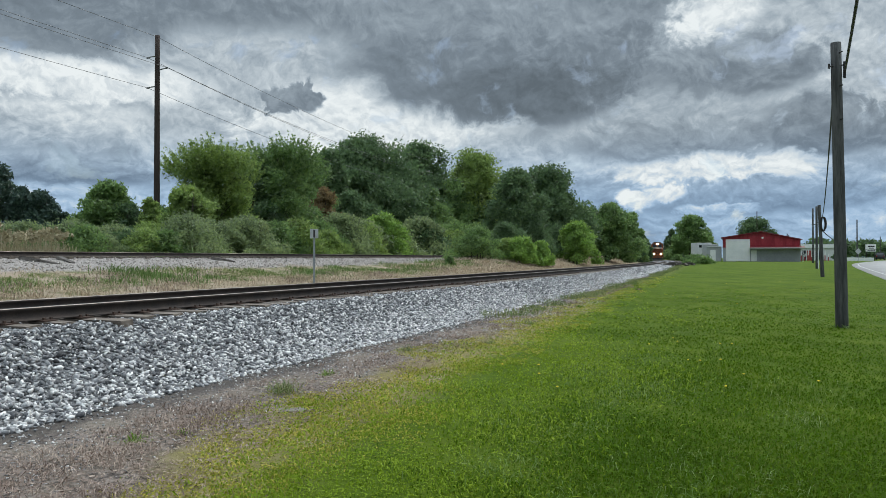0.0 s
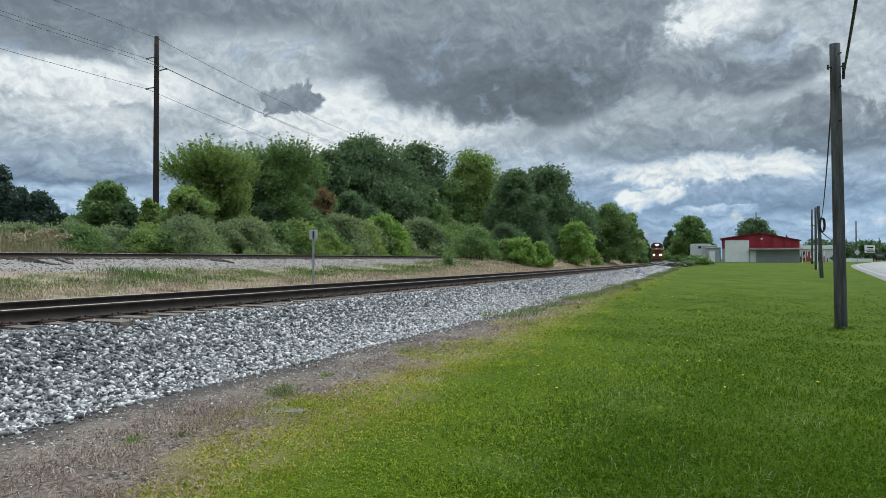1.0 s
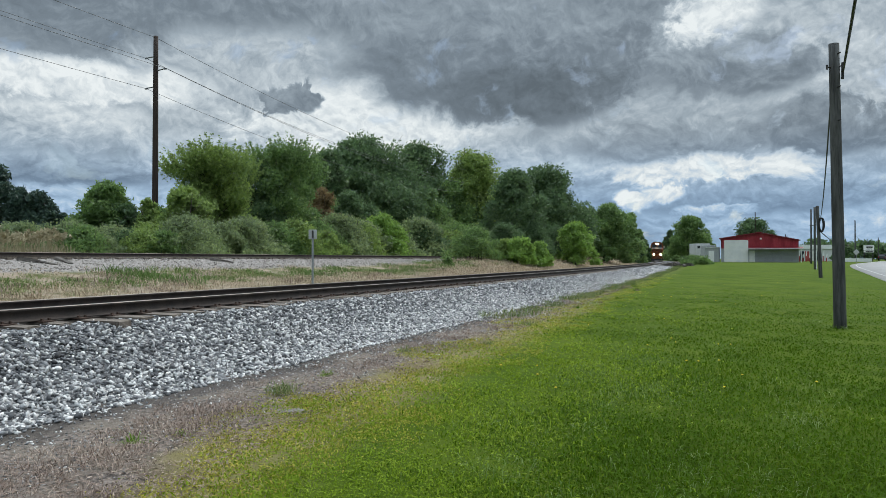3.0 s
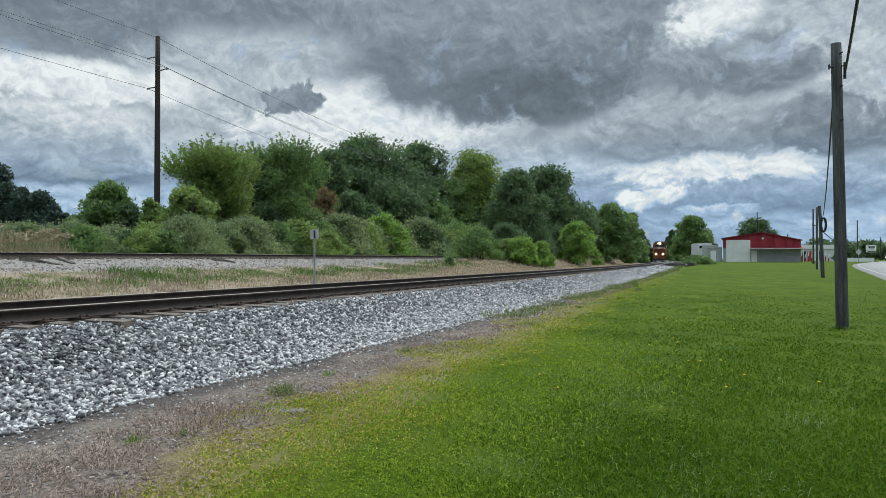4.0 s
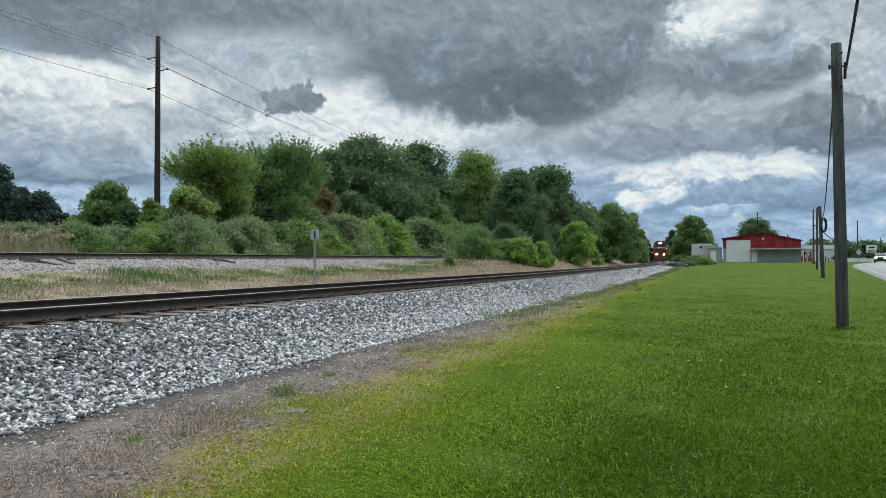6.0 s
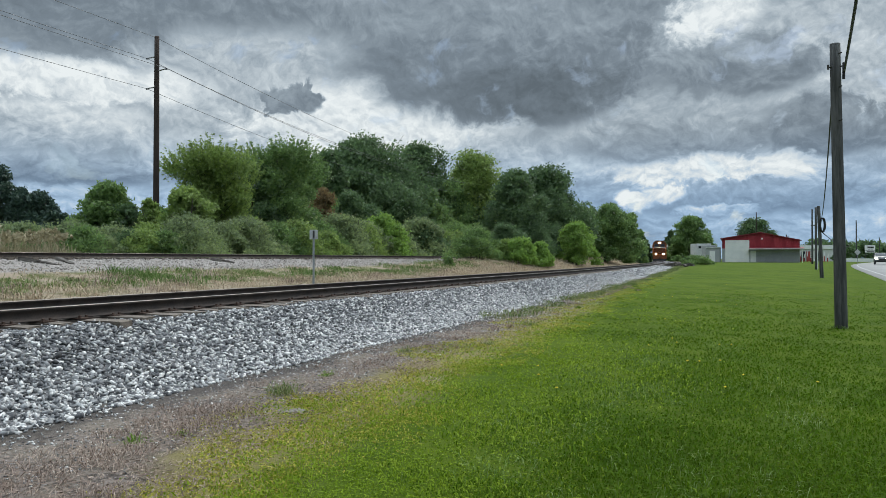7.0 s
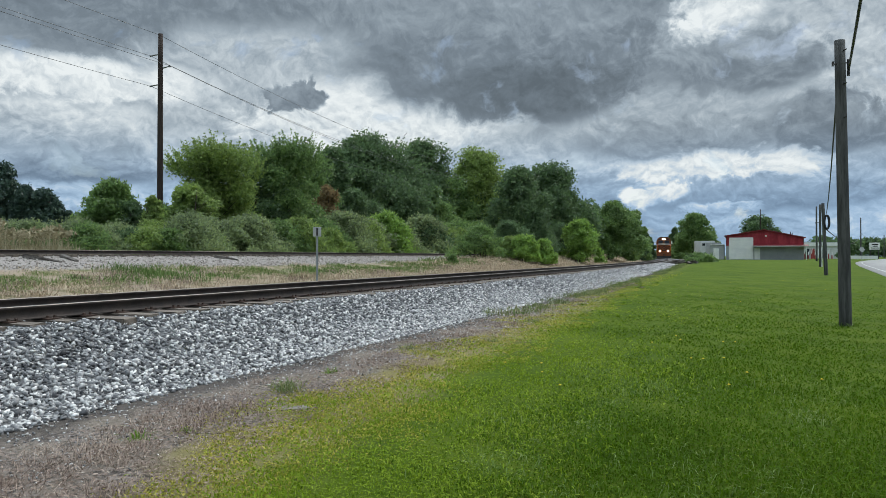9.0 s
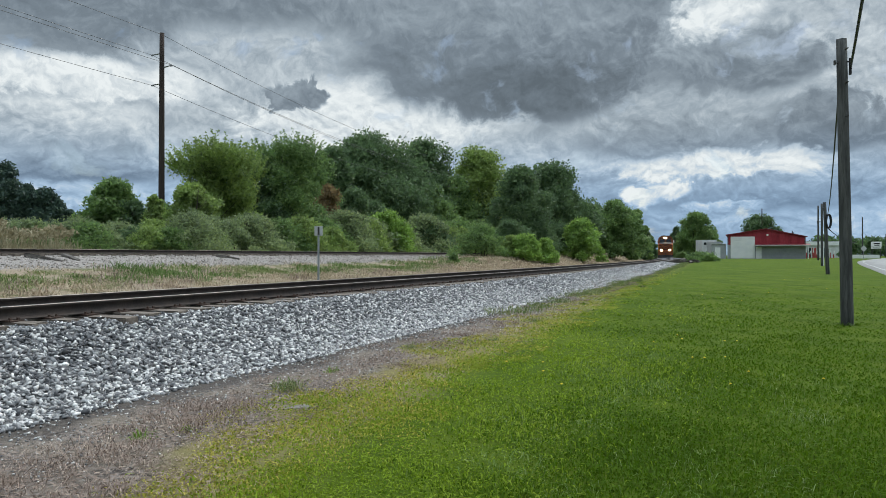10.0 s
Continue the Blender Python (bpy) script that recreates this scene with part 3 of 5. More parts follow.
def limbs(rng, height, spread, base_r, stems=1, reach=6, fork=0.3):
    bm = bm_new()
    tips = []
    for k in range(stems):
        ox, oy = (rng.normal(0, spread * 0.12), rng.normal(0, spread * 0.12)) if stems > 1 else (0, 0)
        lean = rng.normal(0, 0.06, 2) * height
        pts = [(ox, oy, -0.3), (ox + lean[0] * 0.2, oy + lean[1] * 0.2, height * 0.3), (ox + lean[0] * 0.5, oy + lean[1] * 0.6, height * 0.6), (ox + lean[0], oy + lean[1], height * 0.9)]
        tube(bm, pts, [base_r * 1.25, base_r * 0.85, base_r * 0.5, base_r * 0.1], 7)
        for _ in range(reach):
            h = height * (fork + (0.85 - fork) * rng.random())
            t = h / (height * 0.9)
            a = rng.random() * math.tau
            ln = spread * (0.35 + 0.35 * rng.random()) * (1.15 - 0.5 * t)
            p0 = Vector((ox + lean[0] * t, oy + lean[1] * t, h))
            p2 = p0 + Vector((math.cos(a) * ln, math.sin(a) * ln, ln * (0.5 + 0.5 * rng.random())))
            p1 = p0.lerp(p2, 0.5) + Vector((0, 0, -0.08 * ln))
            tube(bm, [p0, p1, p2], [base_r * 0.45 * (1.2 - t), base_r * 0.25 * (1.2 - t), base_r * 0.05], 5)
            tips.append(p2)
    return bm, tips


def tree(at, base_z, height, width, mat, seed, label, leaves=7000, leaf=0.2, crown_from=0.3, stems=1, clump=14, fill=0.16, name="tree", category="tree", spiky=0.0, bark=None):
    rng = np.random.default_rng(seed)
    ob = thing(name, pose(at[0], at[1], base_z), label, category, "trees and shrubs along the railway")
    rad = width / 2
    bm, tips = limbs(rng, height, rad, max(0.03, height * 0.018), stems, 7, max(0.2, crown_from))
    part("trunk", bm, bark or M_BARK, ob, smooth=True)
    tall = height * (1 - crown_from)
    blobs = [(0, 0, height * crown_from + tall * 0.40, rad * 0.66, tall * 0.38)]
    clump = int(clump * 1.7)
    for k in range(clump):
        a, e = k * 2.399 + rng.normal(0, 0.3), (k + rng.random()) / clump
        prof = (1 - e ** 1.45) ** 0.75 * (1.0 if crown_from < 0.2 else 0.75 + 0.25 * math.sin(math.pi * min(1.0, 0.2 + e)))
        r = rad * prof * (0.45 + 0.62 * rng.random() ** 0.7)
        br = rad * (0.22 + 0.22 * rng.random())
        blobs.append((math.cos(a) * r, math.sin(a) * r, min(height * crown_from + tall * (0.06 + 0.86 * e), height - br * 0.8), br, br * 0.85))
    blobs.append((rng.normal(0, rad * 0.1), rng.normal(0, rad * 0.1), height - rad * 0.26, rad * 0.3, rad * 0.3))
    leaves = int(leaves * 2.1)
    leaf *= 0.82
    v, f = leaf_cloud(rng, blobs, leaves, leaf, fill=fill)
    if spiky:
        # upright sprays beyond the crown
        n = int(leaves * 0.18)
        sx = rng.uniform(-rad * 0.75, rad * 0.75, n // 14).repeat(14)
        sy = rng.uniform(-rad * 0.5, rad * 0.5, n // 14).repeat(14)
        sz = (height * (0.62 + 0.30 * np.sqrt(np.maximum(0, 1 - (sx[::14] ** 2 + sy[::14] ** 2) / rad ** 2)) + 0.04 * rng.normal(size=n // 14))).repeat(14)
        k = np.tile(np.linspace(0, 1, 14), n // 14)
        px, py = sx * (1 + 0.25 * k), sy * (1 + 0.25 * k)
        pz = sz + k * spiky * height * (0.6 + 0.8 * rng.random(n // 14)).repeat(14)
        sp, sf = leaf_cloud(rng, np.stack([px, py, pz, np.full(len(px), 0.12), np.full(len(px), 0.12)], -1), len(px) * 2, leaf * 0.8)
        f = np.concatenate([f, sf + len(v)])
        v = np.concatenate([v, sp])
    v[:, 2] = np.maximum(v[:, 2], 0.05)
    np_part("crown", v, f, mat, ob)
    return ob


def spot(px, depth):
    """Sideways place for a bearing given as a tangent in thousandths."""
    return px * depth / 1358.0


def beyond(px, u):
    """Distance at which a bearing reaches a given distance across the tracks."""
    lo, hi = 5.0, 400.0
    for _ in range(40):
        d = (lo + hi) / 2
        if float(track_coords(spot(px, d), d)[1]) > u:
            lo = d
        else:
            hi = d
    return lo


def green(px, top, width, depth, mat, seed, label, **kw):
    """A tree by its bearing, the height of its top over the eye's level, its apparent width and its distance (negative: distance across the tracks)."""
    if depth < 0:
        depth = beyond(px, depth)
        kw["leaf"] = max(kw.get("leaf", 0.2), 0.0032 * depth)
    x = spot(px, depth)
    z = float(ground_z(x, depth))
    h = 1.45 + top * depth / 1358.0 - z
    return tree((x, depth), z, h, width * depth / 1358.0, mat, seed, label, **kw)


BROAD = "leafy green deciduous tree behind the railway bank"
DARK = "tall dark green deciduous tree with gaps in its crown"
LIGHT = "yellow-green spring-leaved tree with open branches"
SHRUB = "dense rounded green shrub on the railway bank"
# columns: bearing, top, width, distance, leaves, seed, words, leaf count, leaf size, crown start, stems
TREES = [
    (-594, 134, 108, 68, M_MIDLEAF, 11, BROAD, 9000, 0.24, 0.05, 3),
    (-408, 186, 146, 58, M_LIGHTLEAF, 12, LIGHT, 14000, 0.21, 0.12, 3),
    (-455, 128, 90, 50, M_LIGHTLEAF, 13, "yellow-green bushy young tree", 7000, 0.19, 0.05, 3),
    (-515, 105, 55, 56, M_LIGHTLEAF, 14, "yellow-green bushy young tree", 4000, 0.19, 0.05, 3),
    (-282, 194, 124, 58, M_MIDLEAF, 15, "upright green tree with bare spiky twigs on top", 11000, 0.21, 0.08, 4),
    (-345, 172, 118, 62, M_DARKLEAF, 36, BROAD, 8000, 0.22, 0.05, 3),
    (-142, 215, 212, 74, M_DARKLEAF, 16, DARK, 21000, 0.37, 0.25, 2),
    (-42, 204, 128, 76, M_DARKLEAF, 17, DARK, 10000, 0.37, 0.3, 2),
    (-205, 190, 90, 72, M_DARKLEAF, 37, DARK, 7000, 0.37, 0.2, 2),
    (-208, 126, 70, 56, M_RUSTLEAF, 18, "rust-brown shrub among the green trees", 4000, 0.2, 0.1, 3),
    (-165, 118, 70, 57, M_DARKLEAF, 19, BROAD, 6000, 0.2, 0.1, 3),
    (58, 188, 132, 60, M_LIGHTLEAF, 20, LIGHT, 13000, 0.21, 0.12, 1),
    (-24, 124, 60, 58, M_MIDLEAF, 21, BROAD, 5000, 0.2, 0.1, 2),
    (102, 100, 60, 56, M_LIGHTLEAF, 22, "yellow-green bushy young tree", 5000, 0.19, 0.05, 3),
    (128, 156, 104, 72, M_DARKLEAF, 23, BROAD, 8000, 0.24, 0.1, 2),
    (180, 162, 128, 84, M_DARKLEAF, 24, DARK, 12000, 0.28, 0.15, 2),
    (236, 64, 78, 70, M_BRIGHTLEAF, 25, "bright green round bush beside the track", 7000, 0.2, 0.0, 4),
    (296, 97, 110, 96, M_MIDLEAF, 26, "dense mid-green tree overhanging the cutting", 17000, 0.24, 0.0, 3),
    (258, 90, 70, 100, M_DARKLEAF, 27, BROAD, 7000, 0.3, 0.0, 3),
    (334, 80, 52, 120, M_MIDLEAF, 28, "dense mid-green tree overhanging the cutting", 8000, 0.32, 0.0, 3),
    (350, 52, 24, 165, M_DARKLEAF, 29, BROAD, 4000, 0.4, 0.0, 3),
    (140, 36, 66, 55, M_BRIGHTLEAF, 30, "low bright green bush between the two tracks", 5500, 0.15, 0.0, 5),
    (112, 34, 50, 56, M_LIGHTLEAF, 31, "low bright green bush between the two tracks", 3600, 0.15, 0.0, 5),
    (172, 30, 50, 57, M_BRIGHTLEAF, 32, "low bright green bush between the two tracks", 3600, 0.15, 0.0, 5),
    (439, 76, 76, 178, M_MIDLEAF, 33, "leafy tree beside the far end of the track", 9000, 0.4, 0.0, 3),
    (348, 22, 24, 138, M_DARKLEAF, 41, BROAD, 2500, 0.36, 0.0, 3),
    (360, 34, 24, 185, M_DARKLEAF, 42, BROAD, 2500, 0.42, 0.0, 3),
    (384, 12, 44, 300, M_DARKLEAF, 43, BROAD, 2500, 0.6, 0.0, 3),
    (404, 50, 34, 215, M_DARKLEAF, 34, BROAD, 4500, 0.42, 0.0, 3),
    (468, 40, 44, 190, M_MIDLEAF, 38, "leafy tree beside the far end of the track", 4000, 0.4, 0.0, 3),
    (-235, 178, 110, 66, M_MIDLEAF, 39, BROAD, 7000, 0.24, 0.05, 3),
    (-90, 150, 110, 64, M_DARKLEAF, 44, BROAD, 6000, 0.24, 0.05, 3),
    (10, 140, 90, 66, M_MIDLEAF, 45, BROAD, 6000, 0.24, 0.05, 3),
    (215, 104, 90, 92, M_DARKLEAF, 46, BROAD, 6000, 0.28, 0.0, 3),
    (553, 71, 76, 190, M_DARKLEAF, 35, "round green tree behind the red building", 8000, 0.42, 0.1, 1),
]


def plant_trees():
    for px, top, w, d, mat, seed, words, n, leaf, start, stems in TREES:
        if px < 115 and seed < 30 or seed in (36, 37, 39, 44, 45):
            d = -(20.5 + (d - 44) * 0.5)
            w *= 1.22
        elif seed in (23, 24):
            w *= 1.3
        green(px, top, w, d, mat, seed, words, leaves=int(n * 1.15), leaf=leaf, crown_from=start, stems=stems, spiky=0.12 if seed in (12, 15) else 0.0)
    rng = np.random.default_rng(77)
    # the hedge of shrubs behind the far track
    hedge = [(-745, 62, 125, 41, M_GREYLEAF), (-660, 66, 150, 42, M_GREYLEAF), (-585, 58, 140, 38, M_GREYLEAF), (-530, 50, 120, 40, M_LIGHTLEAF), (-452, 78, 150, 37, M_GREYLEAF),
             (-385, 64, 120, 39, M_GREYLEAF), (-345, 72, 130, 38, M_GREYLEAF), (-258, 68, 120, 40, M_LIGHTLEAF), (-180, 80, 130, 44, M_GREYLEAF),
             (-104, 78, 96, 42, M_BRIGHTLEAF), (-40, 72, 115, 45, M_GREYLEAF), (20, 60, 105, 49, M_MIDLEAF), (-140, 66, 115, 46, M_GREYLEAF),
             (-300, 62, 110, 44, M_MIDLEAF), (-225, 66, 110, 47, M_MIDLEAF), (60, 56, 95, 55, M_MIDLEAF), (110, 62, 80, 62, M_DARKLEAF),
             (160, 60, 90, 70, M_DARKLEAF), (205, 56, 80, 78, M_DARKLEAF), (-490, 48, 95, 36, M_MIDLEAF), (-415, 40, 90, 36, M_LIGHTLEAF), (-205, 48, 80, 40, M_LIGHTLEAF)]
    for i, (px, top, w, d, mat) in enumerate(hedge):
        if px < 60:
            d = -(20.2 + (d - 36) * 0.22) - (3.6 if px < -580 else 0.0)
        green(px, top, w, d, mat, 100 + i, SHRUB if mat != M_GREYLEAF else "dense grey-green shrub on the railway bank", leaves=6500, leaf=0.13, crown_from=0.0, stems=5, clump=16,
              name="shrub", category="shrub", fill=0.25)
    # lower growth that knits the hedge together
    for i in range(17):
        px = -640 + i * 44 + rng.normal(0, 10)
        green(px, 46 + rng.random() * 24, 105, -21.3 - rng.random() * 1.8, (M_MIDLEAF, M_GREYLEAF, M_DARKLEAF, M_LIGHTLEAF)[i % 4], 430 + i, SHRUB, leaves=3200, leaf=0.13, crown_from=0.0, stems=4,
              name="shrub", category="shrub", fill=0.2)
    # taller growth that closes the gaps behind the hedge
    for i in range(19):
        px = -560 + i * 43 + rng.normal(0, 10)
        green(px, 84 + rng.random() * 30, 105, -27 - rng.random() * 4, (M_DARKLEAF, M_MIDLEAF)[i % 2], 400 + i, "dark green undergrowth tree behind the hedge", leaves=3200, leaf=0.26, crown_from=0.0, stems=3)
    # evergreens far off
    for i, (px, top, w) in enumerate([(-785, 166, 90), (-745, 126, 80), (-712, 118, 75), (-690, 98, 60), (-668, 80, 40), (-835, 150, 90)]):
        green(px, top, w, 125, M_PINE, 200 + i, "dark blue-green conifer far behind the reeds", leaves=5000, leaf=0.5, crown_from=0.05, stems=1, name="conifer", category="tree")
    # walls of green along the cutting beyond the bend
    for i in range(9):
        s = 120 + i * 17
        x, y = on_track(s, -9.0 - rng.random() * 2)
        tree((float(x), float(y)), 0.8, 7.5 + rng.random() * 2.5, 6.5, (M_DARKLEAF, M_MIDLEAF)[i % 2], 300 + i, "dark tree crowding the far cutting", leaves=2200, leaf=0.45, crown_from=0.0, stems=3)
    for i in range(5):
        s = 205 + i * 16
        x, y = on_track(s, 7.0 + rng.random() * 2)
        tree((float(x), float(y)), 0.8, 7.0 + rng.random() * 2, 6.5, (M_DARKLEAF, M_MIDLEAF)[i % 2], 320 + i, "dark tree crowding the far cutting", leaves=1800, leaf=0.5, crown_from=0.0, stems=3)
    # low green growth by the far toe of the ballast
    for i, (px, top, w, d) in enumerate([(448, 6, 48, 105), (466, -1, 26, 110), (436, -4, 24, 98), (416, 6, 20, 165), (408, 4, 10, 175)]):
        green(px, top, w, d, M_MIDLEAF, 340 + i, "low green weeds beside a rubble heap", leaves=1500, leaf=0.26, crown_from=0.0, stems=4, name="shrub", category="shrub")
    green(700, 9, 22, 172, M_DARKLEAF, 346, "dark green bush beside the white building", leaves=1200, leaf=0.4, crown_from=0.0, stems=3, name="shrub", category="shrub")
    # tiny shrub on the grass strip
    green(12, 4, 20, 47, M_MIDLEAF, 350, "small dark green sapling on the grass strip", leaves=900, leaf=0.09, crown_from=0.0, stems=3, name="shrub", category="shrub")
    # distant tree line beyond the road
    rng = np.random.default_rng(9)
    blobs = []
    for k in range(70):
        px = 640 + 400 * rng.random()
        d = 360 + 120 * rng.random()
        blobs.append((spot(px, d), d, 4.0 + rng.random() * 3, 5 + 3 * rng.random(), 3.2 + 1.5 * rng.random()))
    v, f = leaf_cloud(rng, blobs, 26000, 1.5)
    v[:, 2] = np.maximum(v[:, 2], 0.9)
    tagged(np_part("far_woods", v, f, M_DARKLEAF), "dark line of distant woods beyond the road", "woods", kind="stuff")


plant_trees()


# ---- poles and wires ----
def pole(at, height, r0, r1, mat, label, lean=(0, 0), name="utility_pole"):
    z = float(ground_z(*at))
    ob = thing(name, pose(at[0], at[1], z), label, "utility pole", "poles")
    bm = bm_new()
    n = 9
    tube(bm, [(lean[0] * k / n, lean[1] * k / n, -0.4 + (height + 0.4) * k / n) for k in range(n + 1)], [r0 + (r1 - r0) * k / n for k in range(n + 1)], 18)
    part("shaft", bm, mat, ob, smooth=True)
    return ob, Vector((at[0], at[1], z))


def wire(name, a, b, sag, r, mat, label, n=24):
    bm = bm_new()
    a, b = Vector(a), Vector(b)
    tube(bm, [a.lerp(b, k / n) - Vector((0, 0, sag * 4 * (k / n) * (1 - k / n))) for k in range(n + 1)], r, 6)
    return tagged(part(name, bm, mat, None, smooth=True), label, "cable")


def build_poles():
    # the near grey pole
    x, d = spot(706, 14.95), 14.95
    p1, b1 = pole((x, d), 5.57, 0.118, 0.095, M_POLE, "weathered grey wooden pole standing in the lawn", lean=(-0.095, 0.0))
    top = Vector((-0.095, 0, 5.57))
    bm = bm_new()
    tube(bm, [(-0.24, -0.02, 5.1), (0.02, -0.06, 5.12)], 0.014, 8)
    tube(bm, [(-0.24, -0.02, 5.06), (-0.24, -0.02, 5.15)], 0.022, 8)
    part("bolt", bm, M_STEEL, p1, "rusty through bolt")
    bm = bm_new()
    tube(bm, [(-0.06, -0.05, 5.1), (0.02, -0.09, 5.12), (0.03, -0.09, 4.95)], 0.022, 8)
    tube(bm, [(0.025, -0.09, 4.86), (0.03, -0.09, 5.18)], 0.028, 8)
    part("cable_clamp", bm, M_CABLE, p1)
    # black pegs whose colour stands for the shade inside drilled holes
    bm = bm_new()
    for z in (5.35, 4.7, 4.05):
        tube(bm, [(-0.07, -0.2, z), (-0.07, -0.085, z)], 0.012, 6)
    part("hole_shade_peg", bm, M_BLACK, p1)
    # the second pole, with a coil of cable, and two thin ones beyond
    p2, b2 = pole((spot(672, 47.5), 47.5), 4.45, 0.118, 0.095, M_POLE, "grey wooden pole with a hanging coil of black cable", lean=(-0.2, 0))
    bm = bm_new()
    for k in range(3):
        tube(bm, [(-0.08 + 0.15 * math.cos(a) + 0.02 * k, -0.18 - 0.02 * k, 3.27 + 0.42 * math.sin(a)) for a in np.linspace(0, math.tau, 25)], 0.045, 6, False)
    part("cable_coil", bm, M_CABLE, p2, "loop of black cable")
    p3, b3 = pole((spot(661.5, 74), 74), 6.0, 0.12, 0.10, M_POLE, "thin grey wooden pole with a white lower guard")
    bm = bm_new()
    tube(bm, [(0.10, -0.1, 0.0), (0.10, -0.1, 1.9)], 0.05, 8)
    part("guard", bm, M_WHITE, p3, "white plastic cable guard")
    p4, b4 = pole((spot(655, 118), 118), 8.4, 0.15, 0.11, M_POLE, "tall grey utility pole with a small bracket")
    bm = bm_new()
    box(bm, (0.25, 0, 5.9), (0.9, 0.12, 0.12), 0.02)
    box(bm, (0.62, 0, 5.7), (0.2, 0.2, 0.45), 0.04)
    part("bracket", bm, M_STEEL, p4)
    p5, b5 = pole((spot(733, 180), 180), 9.6, 0.17, 0.12, M_POLE, "distant utility pole beside the road")
    p6, b6 = pole((spot(774, 230), 230), 7.0, 0.17, 0.12, M_POLE, "distant utility pole beside the road")
    p7, b7 = pole((spot(556, 186), 186), 11.9, 0.13, 0.1, M_POLEDARK, "thin dark pole rising behind the red building")
    # the service cable
    a1 = b1 + Vector((0.03, -0.1, 5.0))
    wire("overhead_cable", a1, (-10.3, -22.0, 5.6), 0.7, 0.022, M_CABLE, "thick black cable rising from the near pole")
    wire("overhead_cable", b1 + Vector((-0.1, 0.05, 4.95)), b2 + Vector((-0.06, -0.1, 3.72)), 0.5, 0.019, M_CABLE, "sagging black cable between two grey poles")
    wire("overhead_cable", b2 + Vector((0.05, 0.1, 2.85)), b5 + Vector((0, 0, 6.0)), 1.6, 0.03, M_CABLE, "sagging black cable running off to a distant pole")
    wire("overhead_cable", b5 + Vector((0, 0, 6.0)), b6 + Vector((0, 0, 6.2)), 1.2, 0.03, M_CABLE, "sagging black cable running off to a distant pole")
    # the tall dark pole on the railway bank, its arms and four lines
    d = 53.0
    x = spot(-507, d)
    z = float(ground_z(x, d))
    h = 1.45 + 395 * d / 1358 - z
    p8, b8 = pole((x, d), h, 0.23, 0.16, M_POLEDARK, "tall dark-stained utility pole on the railway bank")
    along = Vector((math.sin(T0 - 0.05), math.cos(T0 - 0.05), 0))
    side = Vector((along.y, -along.x, 0))
    ends = []
    for hh, s in ((395 - 36, -1), (395 - 62, 1), (395 - 90, -1)):
        zz = 1.45 + hh * d / 1358 - z
        bm = bm_new()
        tip = side * s * 0.85 + Vector((0, 0, zz + (-0.05 if s < 0 else 0.12)))
        tube(bm, [Vector((0, 0, zz)), tip], [0.05, 0.04], 8)
        for k in range(4):
            c = tip * (1 - 0.05 * k)
            c.z = tip.z
            tube(bm, [c + Vector((0, 0, -0.07)), c + Vector((0, 0, 0.02))], 0.06, 8)
        part("insulator_arm", bm, M_IRON, p8, "grey horizontal line-post insulator")
        ends.append(b8 + tip)
    ends.append(b8 + Vector((0, 0, h - 0.1)))
    for e in ends:
        wire("power_line", e, e + along * 78 + Vector((0, 0, -0.9)), 1.6, 0.015, M_WIRE, "thin power line strung along the railway")
        wire("power_line", e, e - along * 78 + Vector((0, 0, 0.5)), 0.6, 0.014, M_WIRE, "thin power line strung along the railway")
    # small post with a sign plate between the tracks
    d = 19.0
    x = spot(-228, d)
    z = float(ground_z(x, d))
    ob = thing("track_sign", pose(x, d, z, 0, 0, 8), "small blank metal sign on a galvanised post beside the track", "sign")
    hh = 1.45 + 49 * d / 1358 - z
    bm = bm_new()
    box(bm, (0, 0, hh / 2 - 0.1), (0.05, 0.025, hh + 0.16), 0.006)
    part("post", bm, M_POST, ob)
    bm = bm_new()
    box(bm, (0, 0.02, hh - 0.08), (0.20, 0.008, 0.235), 0.002)
    part("sign_plate", bm, M_SIGNBACK, ob, "pale bare aluminium plate")
    bm = bm_new()
    box(bm, (0, -0.02, hh - 0.08), (0.045, 0.012, 0.19), 0.003)
    part("bracket", bm, M_STEEL, ob)


build_poles()


